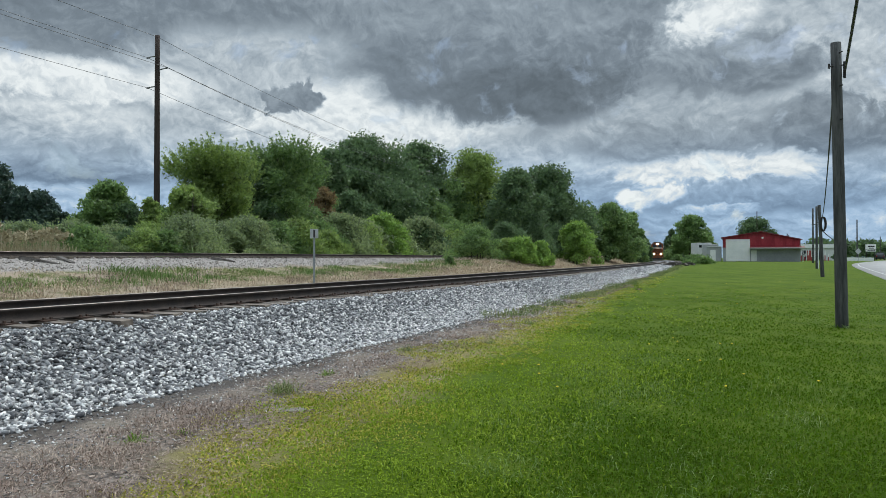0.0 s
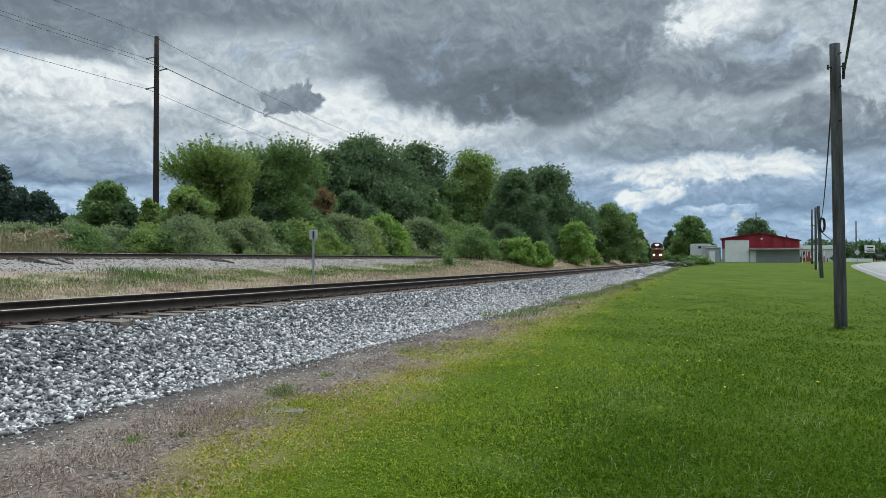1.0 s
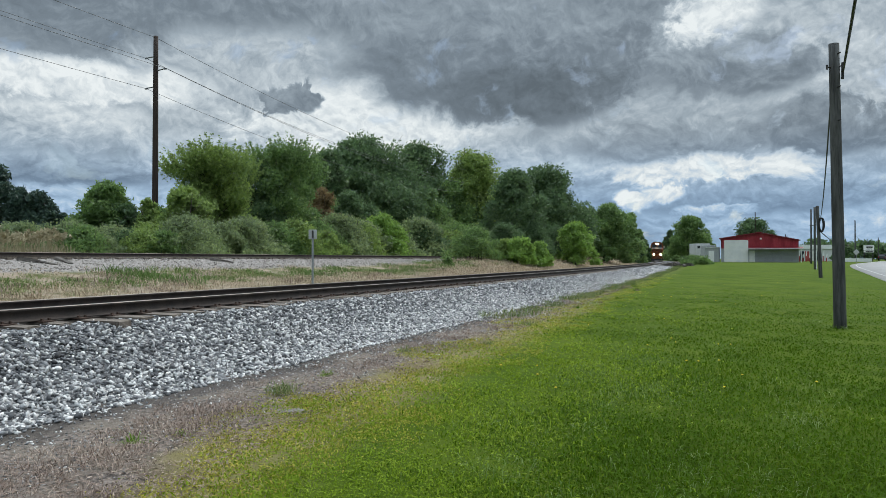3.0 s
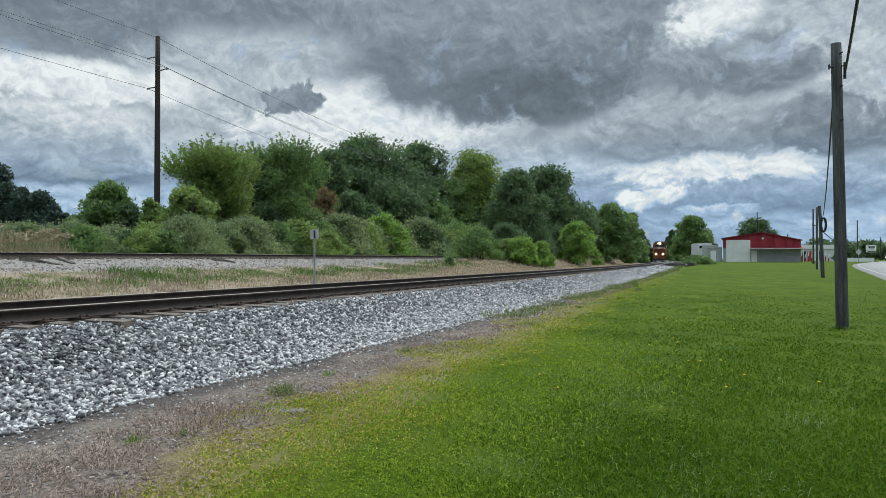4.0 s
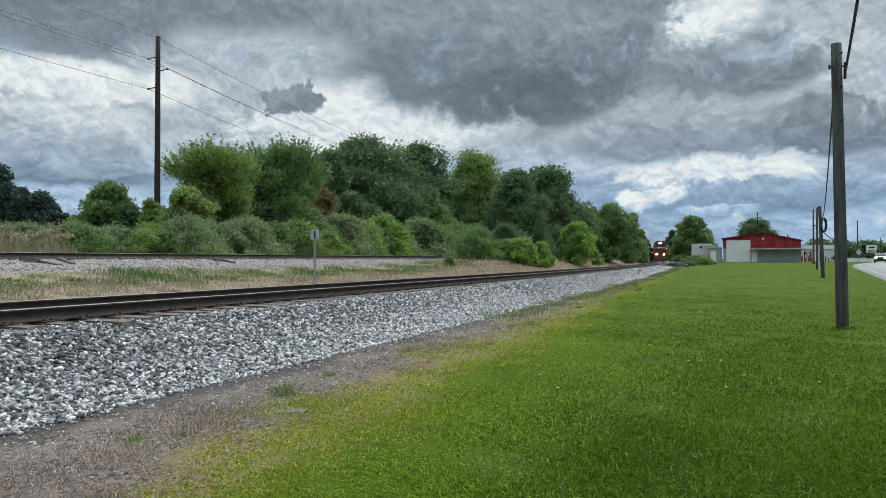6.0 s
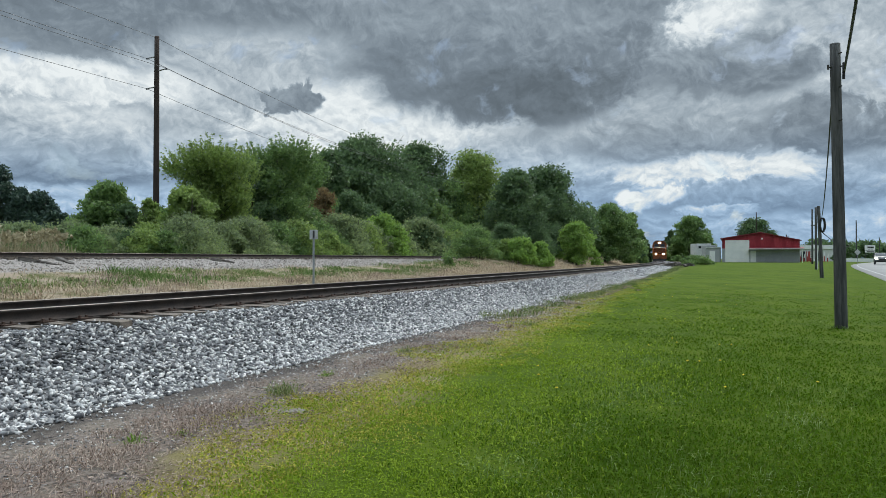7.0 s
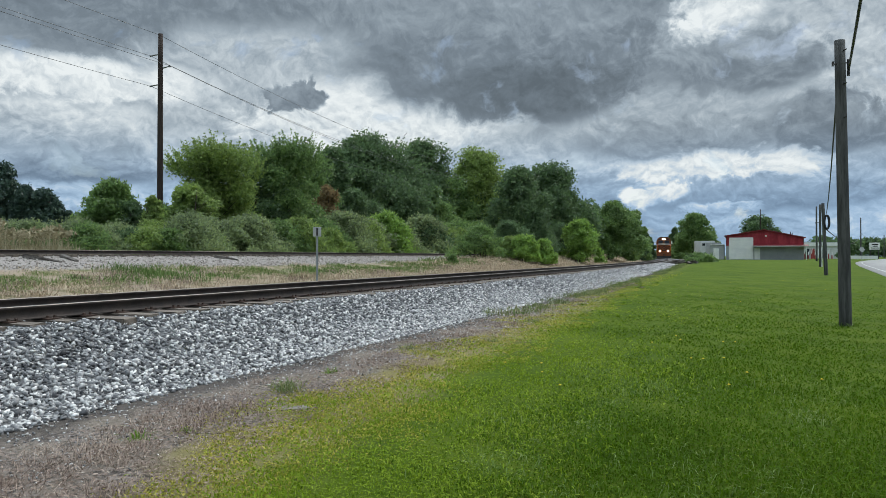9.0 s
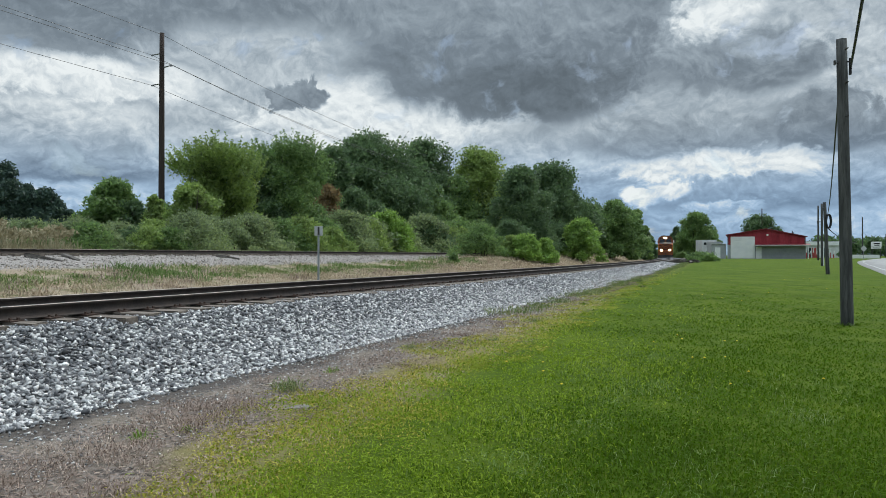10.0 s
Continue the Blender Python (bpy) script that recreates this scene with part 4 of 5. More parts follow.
# ---- the red building and its neighbours ----
def build_red_building():
    d = 142.0
    k = d / 1358.0
    x0, x1 = 495 * k, 630 * k
    w = 13.1
    z0 = float(lawn_z(d))
    ob = thing("red_building", pose(x0, d, z0, 0, 0, -21), "low red metal building with grey walls and white overhead door", "building")
    # eaves, ridge and depth in metres
    eave_l, eave_r, ridge, rx, deep = 4.35, 3.95, 5.35, w * 0.50, 18.0
    bm = bm_new()
    prism(bm, [(0, 2.55), (w, 2.55), (w, eave_r), (rx, ridge), (0, eave_l)], 0.0, 0.25, 1)
    part("gable_wall", bm, M_RED, ob, "faded red corrugated gable")
    bm = bm_new()
    box(bm, (w / 2, 0.15, 1.27), (w, 0.25, 2.56))
    part("lower_wall", bm, M_GREYSIDE, ob, "grey metal siding")
    for xx, hh in ((0.1, eave_l), (w - 0.1, eave_r)):
        bm = bm_new()
        box(bm, (xx, deep / 2, hh / 2), (0.2, deep, hh))
        part("side_wall", bm, M_GREYSIDE, ob)
    bm = bm_new()
    box(bm, (w / 2, deep, 2.0), (w, 0.2, 4.0))
    part("back_wall", bm, M_GREYSIDE, ob)
    for a, b in (((-0.3, eave_l - 0.05), (rx, ridge + 0.03)), ((rx, ridge + 0.03), (w + 0.3, eave_r - 0.05))):
        bm = bm_new()
        prism(bm, [a, b, (b[0], b[1] + 0.13), (a[0], a[1] + 0.13)], -0.35, deep + 0.3, 1)
        part("roof", bm, M_REDROOF, ob, "dark red metal roof slope")
    # vertical ribs of the red cladding
    bm = bm_new()
    for i in range(1, 46):
        x = w * i / 46
        top = eave_l + (ridge - eave_l) * x / rx if x < rx else ridge + (eave_r - ridge) * (x - rx) / (w - rx)
        box(bm, (x, -0.015, (2.56 + top) / 2), (0.05, 0.03, top - 2.6))
    part("cladding_ribs", bm, M_RED, ob)
    bm = bm_new()
    for i in range(12):
        box(bm, (w / 2, 0.018, 0.2 + i * 0.2), (w, 0.02, 0.03))
    part("siding_laps", bm, M_GREYSIDE, ob)
    # white overhead door of stacked panels, proud of the wall
    door = part("door_frame", box(bm_new(), (0.62 + 2.0, -0.02, 2.03), (4.15, 0.06, 4.06), 0.02), M_WHITE, ob)
    for i in range(6):
        part("door_panel", box(bm_new(), (0.62 + 2.0, -0.07, 0.38 + i * 0.66), (3.9, 0.06, 0.635), 0.012), M_WHITE, door)
    # personnel door and its trim
    pd = part("side_door", box(bm_new(), (5.35, -0.03, 1.08), (0.95, 0.07, 2.12), 0.01), M_WHITE, ob, "white personnel door")
    part("handle", box(bm_new(), (5.7, -0.09, 1.02), (0.05, 0.07, 0.12), 0.01), M_STEEL, pd)
    # canopy over the right half
    bm = bm_new()
    prism(bm, [(0.1, 2.72), (-1.5, 2.50), (-1.5, 2.36), (0.1, 2.52)], 4.65, w + 0.7, 0)
    canopy = part("canopy", bm, M_REDROOF, ob, "dark red canopy roof")
    part("canopy_edge", box(bm_new(), ((4.65 + w + 0.7) / 2, -1.53, 2.43), (w + 0.7 - 4.65, 0.05, 0.15), 0.01), M_OFFWHITE, canopy, "pale canopy edge")
    for x in (w + 0.3,):
        part("canopy_post", box(bm_new(), (x, -1.35, 1.2), (0.12, 0.12, 2.4), 0.01), M_WHITE, ob)
    lamp = part("wall_lamp", box(bm_new(), (w * 0.52, -0.12, 4.3), (0.32, 0.2, 0.3), 0.05), M_WHITE, ob, "white wall lamp under the gable")
    part("vent_pipe", tube(bm_new(), [(w - 2.0, 3.0, 3.8), (w - 2.0, 3.0, 5.1)], 0.09, 8), M_STEEL, ob)
    part("vent_pipe", tube(bm_new(), [(w - 1.75, 3.0, 3.8), (w - 1.75, 3.0, 4.9)], 0.07, 8), M_STEEL, ob)
    # grey annex with its own door, left of the gable
    ax = thing("annex_shed", pose(x0 - 2.65 * 0.9336, d + 2.65 * 0.3584 + 0.6, z0, 0, 0, -21), "small grey lean-to shed with a white door", "shed")
    part("wall", box(bm_new(), (1.3, 2.0, 1.35), (2.58, 4.0, 2.7), 0.03), M_GREYSIDE, ax)
    part("roof", box(bm_new(), (1.3, 2.0, 2.76), (2.58, 4.3, 0.12), 0.02), M_OFFWHITE, ax)
    part("door", box(bm_new(), (1.15, -0.03, 1.05), (0.95, 0.07, 2.1), 0.01), M_WHITE, ax)
    # trailers and a white box body further left
    for i, (px, top, w2, dd, mat, words) in enumerate([(463, 27, 26, 160, M_OFFWHITE, "pale parked box trailer"), (478, 24, 14, 152, M_GREYSIDE, "grey parked trailer with dark windows")]):
        kk = dd / 1358.0
        h = 1.45 + top * kk - z0
        tr = thing("box_trailer", pose(px * kk, dd, z0), words, "trailer", "parked trailers")
        part("body", box(bm_new(), (0, 2, 0.75 + (h - 0.75) / 2), (w2 * kk, 4.0, h - 0.75), 0.06), mat, tr)
        part("chassis", box(bm_new(), (0, 2, 0.62), (w2 * kk * 0.9, 3.6, 0.22), 0.03), M_STEEL, tr)
        for sx in (-0.36, 0.36):
            for sy in (0.8, 2.4):
                bm = bm_new()
                tube(bm, [(sx * w2 * kk - 0.12, sy, 0.42), (sx * w2 * kk + 0.12, sy, 0.42)], 0.42, 14)
                part("wheel", bm, M_RUBBER, tr)
        for j in range(3):
            part("window", box(bm_new(), ((j - 1) * w2 * kk * 0.28, -0.01, h - 0.75), (w2 * kk * 0.18, 0.05, 0.5), 0.02), M_GLASS, tr)
    return z0


def build_right_side(z0):
    # white commercial building beyond the red one
    d = 185.0
    k = d / 1358.0
    xa, xb = 632 * k, 695 * k
    w = xb - xa
    ob = thing("white_building", pose(xa, d, z0), "long low white commercial building with dark openings", "building")
    h = 1.45 + 24 * k - z0
    part("wall", box(bm_new(), (w / 2, 5, h / 2), (w, 10, h), 0.05), M_OFFWHITE, ob)
    part("fascia", box(bm_new(), (w / 2, -0.1, h - 0.45), (w + 0.3, 0.25, 0.9), 0.03), M_WHITE, ob, "white fascia board")
    part("roof", box(bm_new(), (w / 2, 5, h + 0.06), (w + 0.4, 10.4, 0.12), 0.02), M_GREYSIDE, ob)
    for i in range(4):
        part("door", box(bm_new(), (0.9 + i * 1.25, -0.04, 1.25), (0.95, 0.1, 2.4), 0.02), (M_GLASS, M_DULLRED, M_WHITE, M_GLASS)[i], ob)
    # red and white posts and pumps in front of it
    for i, px in enumerate((628, 634, 640, 646, 652, 676, 682)):
        dd = 150.0
        kk = dd / 1358
        h = 2.1 if i % 2 else 1.5
        b = thing("bollard_post", pose(px * kk, dd, z0), "red and white painted post in the yard", "post", "yard posts")
        part("lower_post", tube(bm_new(), [(0, 0, -0.1), (0, 0, h * 0.55)], 0.10, 10), M_DULLRED, b)
        part("upper_post", tube(bm_new(), [(0.02, 0, h * 0.55), (0.12, 0, h)], 0.08, 10), M_WHITE, b)
    # low white block with a tapered end, standing for a parked object beside the road
    dd = 150.0
    kk = dd / 1358
    bm = bm_new()
    prism(bm, [(0, 0), (0.3, 0.55), (1.2, 0.78), (6.9, 0.72), (6.9, 0)], 0, 0.5, 1)
    bar = part("low_white_block", bm, M_WHITE)
    bar.matrix_basis = pose(697 * kk, dd, z0 - 0.02, 0, 0, -6)
    tagged(bar, "low long white parked object beside the road", "barrier")
    # board sign on two posts
    dd = 170.0
    kk = dd / 1358
    ob = thing("board_sign", pose(757 * kk, dd, z0), "white roadside board sign with dark shapes", "sign")
    zt = 1.45 + 24 * kk - z0
    part("sign_board", box(bm_new(), (0, 0, zt - 0.55), (2.3, 0.16, 1.1), 0.03), M_WHITE, ob)
    part("lower_board", box(bm_new(), (0, 0, zt - 1.38), (2.2, 0.14, 0.42), 0.02), M_WHITE, ob)
    for z, w2, h2 in ((zt - 0.42, 1.4, 0.28), (zt - 0.82, 1.1, 0.12), (zt - 1.38, 1.7, 0.14)):
        part("lettering_bar", box(bm_new(), (0.1, -0.09, z), (w2, 0.04, h2), 0.01), M_BLACK, ob)
    for sx in (-0.9, 0.9):
        part("post", box(bm_new(), (sx, 0.05, zt / 2 - 0.2), (0.14, 0.14, zt), 0.01), M_STEEL, ob)
    # back of a diamond road sign
    dd = 128.0
    kk = dd / 1358
    ob = thing("road_sign", pose(735 * kk, dd, z0), "back of a diamond road sign on a thin post", "sign")
    zt = 1.45 + 16 * kk - z0
    part("sign_plate", box(bm_new(), (0, 0, zt - 0.4), (0.76, 0.03, 0.76), 0.02, Euler((0, radians(45), 0)).to_matrix().to_4x4()), M_SIGNBACK, ob)
    part("post", box(bm_new(), (0, 0.04, zt / 2 - 0.2), (0.07, 0.05, zt), 0.01), M_POST, ob)
    # rubble beside the far track
    rng = np.random.default_rng(12)
    for i in range(14):
        dd = 88 + 26 * rng.random()
        x = spot(398 + 44 * rng.random(), dd)
        z = float(ground_z(x, dd))
        bm = bm_new()
        box(bm, (0, 0, 0.12), (0.5 + rng.random() * 1.5, 0.3 + 0.4 * rng.random(), 0.28), 0.05)
        for v in bm.verts:
            v.co += Vector(rng.normal(0, 0.05, 3))
        ob = part("timber_scrap", bm, M_LITTER)
        ob.matrix_basis = pose(x, dd, z + 0.02, rng.normal(0, 5), rng.normal(0, 8), rng.random() * 180)
        tagged(ob, "old broken tie lying in a scrap heap", "timber", "scrap heap by the track")


def bank_scrap():
    """Old ties lying on the slope of the far bank."""
    rng = np.random.default_rng(14)
    for i, (s0, off, turn) in enumerate(((13.0, 2.2, 65), (14.2, 2.1, 110), (23, 2.2, 60), (4, 1.9, 100))):
        x, y = (float(c) for c in on_track(s0, TRACK2 + off))
        bm = bm_new()
        box(bm, (0, 0, 0.0), (0.16, 0.8 + 0.6 * rng.random(), 0.12), 0.02)
        for v in bm.verts:
            v.co += Vector(rng.normal(0, 0.012, 3))
        ob = part("discarded_tie", bm, M_LITTER)
        ob.matrix_basis = pose(x, y, float(ground_z(x, y)) + 0.03, -11, 0, track_yaw(s0) - turn)
        tagged(ob, "dark old wooden tie lying on the bank", "timber", "discarded ties")


bank_scrap()
Z_YARD = build_red_building()
build_right_side(Z_YARD)


# ---- vehicles ----
def wheel(parent, x, y, r, width):
    w = part("wheel", tube(bm_new(), [(x - width / 2, y, r), (x - width * 0.4, y, r), (x + width * 0.4, y, r), (x + width / 2, y, r)], [r * 0.93, r, r, r * 0.93], 20), M_RUBBER, parent, "black tyre")
    part("rim", tube(bm_new(), [(x - width / 2 - 0.01, y, r), (x + width / 2 + 0.01, y, r)], r * 0.62, 14), M_SILVER, w)


def build_car(name, paint, label, m, height=1.75, width=1.9, length=4.7, lit=True):
    """A sport-utility car whose front looks along +y."""
    car = thing(name, m, label, "car", "cars on the road")
    L, h = length, height
    bm = bm_new()
    side = [(-L / 2, 0.35), (L / 2 - 0.1, 0.32), (L / 2, 0.55), (L / 2 - 0.02, 0.88), (L / 2 - 0.15, 1.02), (L / 2 - 1.15, 1.12), (-L / 2 + 0.1, 1.12), (-L / 2, 0.9)]
    prism(bm, side, -width / 2, width / 2, 0)
    bmesh.ops.bevel(bm, geom=list(bm.edges), offset=0.06, segments=2, affect="EDGES")
    body = part("body", bm, paint, car, smooth=False)
    bm = bm_new()
    prism(bm, [(L / 2 - 1.2, 1.10), (L / 2 - 1.95, h - 0.05), (L / 2 - 2.2, h), (-L / 2 + 0.5, h), (-L / 2 + 0.15, 1.10)], -width / 2 + 0.12, width / 2 - 0.12, 0)
    bmesh.ops.bevel(bm, geom=list(bm.edges), offset=0.05, segments=2, affect="EDGES")
    part("cabin", bm, paint, car)
    tilt = Euler((math.atan2(0.75, h - 1.15), 0, 0)).to_matrix().to_4x4()
    part("windscreen", box(bm_new(), (0, L / 2 - 1.555, (h + 1.08) / 2 + 0.01), (width - 0.42, 0.03, (h - 1.05) * 1.3), 0.01, tilt), M_GLASS, car)
    part("rear_window", box(bm_new(), (0, -L / 2 + 0.27, (h + 1.12) / 2), (width - 0.5, 0.05, 0.4), 0.01, Euler((-0.5, 0, 0)).to_matrix().to_4x4()), M_GLASS, car)
    for sx in (-1, 1):
        part("side_window", box(bm_new(), (sx * (width / 2 - 0.115), -0.55, (h + 1.12) / 2), (0.03, 2.3, 0.42), 0.01), M_GLASS, car)
        part("headlight", box(bm_new(), (sx * (width / 2 - 0.3), L / 2 - 0.01, 0.82), (0.38, 0.08, 0.17), 0.03), M_CARLIGHT if lit else M_GLASS, car, "lit headlight" if lit else "")
        part("tail_light", box(bm_new(), (sx * (width / 2 - 0.2), -L / 2, 0.95), (0.2, 0.08, 0.3), 0.03), M_TAIL, car)
        part("mirror", box(bm_new(), (sx * (width / 2 + 0.08), L / 2 - 1.5, 1.2), (0.2, 0.1, 0.15), 0.03), M_BLACK, car)
        for sy in (-1, 1):
            wheel(car, sx * (width / 2 - 0.13), sy * (L / 2 - 0.95), 0.37, 0.24)
    part("grille", box(bm_new(), (0, L / 2 + 0.0, 0.66), (0.95, 0.07, 0.24), 0.02), M_BLACK, car)
    part("bumper", box(bm_new(), (0, L / 2 + 0.01, 0.43), (width - 0.1, 0.12, 0.18), 0.04), M_BLACK, car)
    return car


def build_locomotive():
    """A wide-nosed diesel locomotive; front at y = 0, rail level z = 0, nose along +y."""
    lo = thing("locomotive", pose(0, 0, 0), "orange and black diesel locomotive with striped nose and lit headlights", "locomotive")
    # frame and walkway
    part("underframe", box(bm_new(), (0, -9.4, 1.28), (2.95, 17.6, 0.30), 0.03), M_BLACK, lo)
    part("fuel_tank", box(bm_new(), (0, -9.2, 0.72), (2.7, 4.4, 0.85), 0.15), M_BLACK, lo)
    # pilot plate, snow plough, coupler, steps
    part("pilot", box(bm_new(), (0, -0.45, 1.0), (2.95, 0.12, 0.95), 0.03), M_BROWN, lo, "grimy brown pilot plate")
    bm = bm_new()
    prism(bm, [(-1.45, 0.12), (1.45, 0.12), (1.45, 0.62), (-1.45, 0.62)], -0.42, -0.3, 1)
    for v in bm.verts:
        if v.co.z < 0.3:
            v.co.y += 0.25 * (1 - abs(v.co.x) / 1.6) + 0.1
    part("snow_plough", bm, M_BLACK, lo)
    part("coupler", box(bm_new(), (0, -0.1, 0.9), (0.28, 0.7, 0.32), 0.05), M_STEEL, lo)
    for sx in (-1, 1):
        for i in range(4):
            part("step", box(bm_new(), (sx * 1.28, -0.75, 0.35 + i * 0.27), (0.5, 0.45, 0.035), 0.005), M_STEEL, lo)
    # wide nose with a sloping face
    nose_side = [(-0.75, 1.43), (-2.4, 1.43), (-2.4, 3.30), (-1.45, 3.22), (-0.80, 2.95)]
    bm = bm_new()
    prism(bm, nose_side, -1.42, 1.42, 0)
    bmesh.ops.bevel(bm, geom=[e for e in bm.edges if abs(e.verts[0].co.x - e.verts[1].co.x) < 0.01], offset=0.22, segments=3, affect="EDGES")
    nose = part("nose", bm, M_ORANGE, lo, "orange wide nose")
    bm = bm_new()
    prism(bm, [(-0.80, 2.96), (-1.46, 3.235), (-2.38, 3.315), (-2.38, 3.345), (-1.44, 3.265), (-0.78, 2.985)], -1.2, 1.2, 0)
    part("nose_top", bm, M_BLACK, nose, "black upper nose panel")
    # chevron stripes pointing up on the nose face
    for i in range(6):
        z = 0.70 + i * 0.44
        for sx in (-1, 1):
            bm = bm_new()
            pts = [(0.0, z + 1.0), (sx * 1.22, z), (sx * 1.22, z + 0.23), (0.0, z + 1.23)]
            pts = [(x, min(max(zz, 1.46), 2.93)) for x, zz in pts]
            prism(bm, pts, -0.79, -0.735, 1)
            part("stripe", bm, M_BLACK, nose, "dark diagonal nose stripe")
    # cab with windscreen posts and roof
    bm = bm_new()
    prism(bm, [(-1.50, 1.43), (1.50, 1.43), (1.50, 3.75), (1.28, 4.32), (0.8, 4.58), (-0.8, 4.58), (-1.28, 4.32), (-1.50, 3.75)], -4.9, -2.2, 1)
    part("cab", bm, M_BROWN, lo, "grimy orange-brown cab")
    part("cab_roof", box(bm_new(), (0, -3.55, 4.6), (1.9, 2.8, 0.1), 0.03), M_BLACK, lo, "black cab roof")
    for sx in (-1, 1):
        part("cab_window", box(bm_new(), (sx * 0.62, -2.18, 3.62), (0.95, 0.04, 0.52), 0.02), M_GLASS, lo)
        part("side_window", box(bm_new(), (sx * 1.5, -3.6, 3.3), (0.04, 1.1, 0.6), 0.02), M_GLASS, lo)
        part("number_board", box(bm_new(), (sx * 0.85, -2.17, 4.12), (0.5, 0.06, 0.2), 0.02), M_BLACK, lo, "dark plain number board")
        part("mirror", box(bm_new(), (sx * 1.62, -2.5, 3.45), (0.22, 0.06, 0.5), 0.02), M_WHITE, lo)
        # ditch lights oversized: the wide lens also stands for the glare around the lamp
        hl = part("ditch_light", tube(bm_new(), [(sx * 0.83, -0.62, 1.62), (sx * 0.83, -0.42, 1.62)], 0.20, 16), M_BLACK, lo)
        part("lens", tube(bm_new(), [(sx * 0.83, -0.43, 1.62), (sx * 0.83, -0.40, 1.62)], [0.19, 0.17], 16), M_HEADLIGHT, hl, "lit ditch light lens")
        part("handrail", tube(bm_new(), [(sx * 1.4, -0.55, 1.43), (sx * 1.4, -0.55, 2.4), (sx * 1.4, -2.1, 2.5)], 0.022, 6), M_YELLOW, lo)
        part("walkway_rail", tube(bm_new(), [(sx * 1.45, -5.2, 2.4), (sx * 1.45, -17.4, 2.4)], 0.022, 6), M_YELLOW, lo)
        for i in range(9):
            part("stanchion", tube(bm_new(), [(sx * 1.45, -5.2 - i * 1.5, 1.43), (sx * 1.45, -5.2 - i * 1.5, 2.4)], 0.02, 6), M_YELLOW, lo)
    hb = part("headlight_box", box(bm_new(), (0, -2.14, 4.2), (0.78, 0.14, 0.44), 0.05), M_BLACK, lo)
    for sx in (-0.17, 0.17):
        part("lens", tube(bm_new(), [(sx, -2.08, 4.2), (sx, -2.05, 4.2)], [0.15, 0.14], 16), M_HEADLIGHT, hb, "lit headlight lens")
    # long hood, roof gear
    bm = bm_new()
    prism(bm, [(-0.95, 1.43), (0.95, 1.43), (0.95, 4.1), (0.65, 4.4), (-0.65, 4.4), (-0.95, 4.1)], -17.6, -4.9, 1)
    part("hood", bm, M_ORANGE, lo, "orange long hood")
    for i in range(7):
        for sx in (-1, 1):
            part("hood_door", box(bm_new(), (sx * 0.96, -6.0 - i * 1.55, 2.7), (0.03, 1.35, 2.1), 0.01), M_ORANGE, lo)
    for y in (-13.5, -15.6):
        part("radiator_fan", tube(bm_new(), [(0, y, 4.38), (0, y, 4.6)], 0.65, 18), M_STEEL, lo)
    part("horn", box(bm_new(), (0.3, -4.2, 4.68), (0.3, 0.5, 0.14), 0.03), M_STEEL, lo)
    # bogies and wheels
    for yc in (-3.9, -14.8):
        for sx in (-1, 1):
            part("bogie_frame", box(bm_new(), (sx * 1.12, yc, 0.62), (0.2, 4.3, 0.4), 0.05), M_STEEL, lo)
        for dy in (-1.65, 0, 1.65):
            ax = part("wheelset", tube(bm_new(), [(-0.85, yc + dy, 0.52), (0.85, yc + dy, 0.52)], 0.09, 10), M_STEEL, lo)
            for sx in (-0.76, 0.76):
                part("wheel_disc", tube(bm_new(), [(sx - 0.06, yc + dy, 0.52), (sx + 0.06, yc + dy, 0.52)], 0.515, 20), M_STEEL, ax)
    return lo


LOCO = build_locomotive()
SUV = build_car("suv", M_SILVER, "dark silver sport-utility car with lit headlights", pose(0, 0, 0), 1.62)
TRUCK = build_car("pickup", M_DARKCAR, "dark car driving away along the road", pose(0, 0, 0), 1.9, 2.0, 5.2, lit=False)


# ---- ballast stones, weeds, grass ----
def stone_shape(rng, k=7):
    p = rng.normal(size=(k, 3))
    p /= np.linalg.norm(p, axis=1)[:, None]
    bm = bm_new()
    for q in p * (0.78 + 0.44 * rng.random((k, 1))):
        bm.verts.new(q)
    r = bmesh.ops.convex_hull(bm, input=list(bm.verts))
    bmesh.ops.delete(bm, geom=[v for v in bm.verts if not v.link_faces], context="VERTS")
    bmesh.ops.triangulate(bm, faces=list(bm.faces))
    bm.verts.index_update()
    return np.array([v.co[:] for v in bm.verts]), np.array([[v.index for v in f.verts] for f in bm.faces]), bm


def turns(rng, n):
    q = rng.normal(size=(n, 4))
    q /= np.linalg.norm(q, axis=1)[:, None]
    w, x, y, z = q.T
    return np.stack([1 - 2 * (y * y + z * z), 2 * (x * y - z * w), 2 * (x * z + y * w), 2 * (x * y + z * w), 1 - 2 * (x * x + z * z), 2 * (y * z - x * w),
                     2 * (x * z - y * w), 2 * (y * z + x * w), 1 - 2 * (x * x + y * y)], -1).reshape(n, 3, 3)


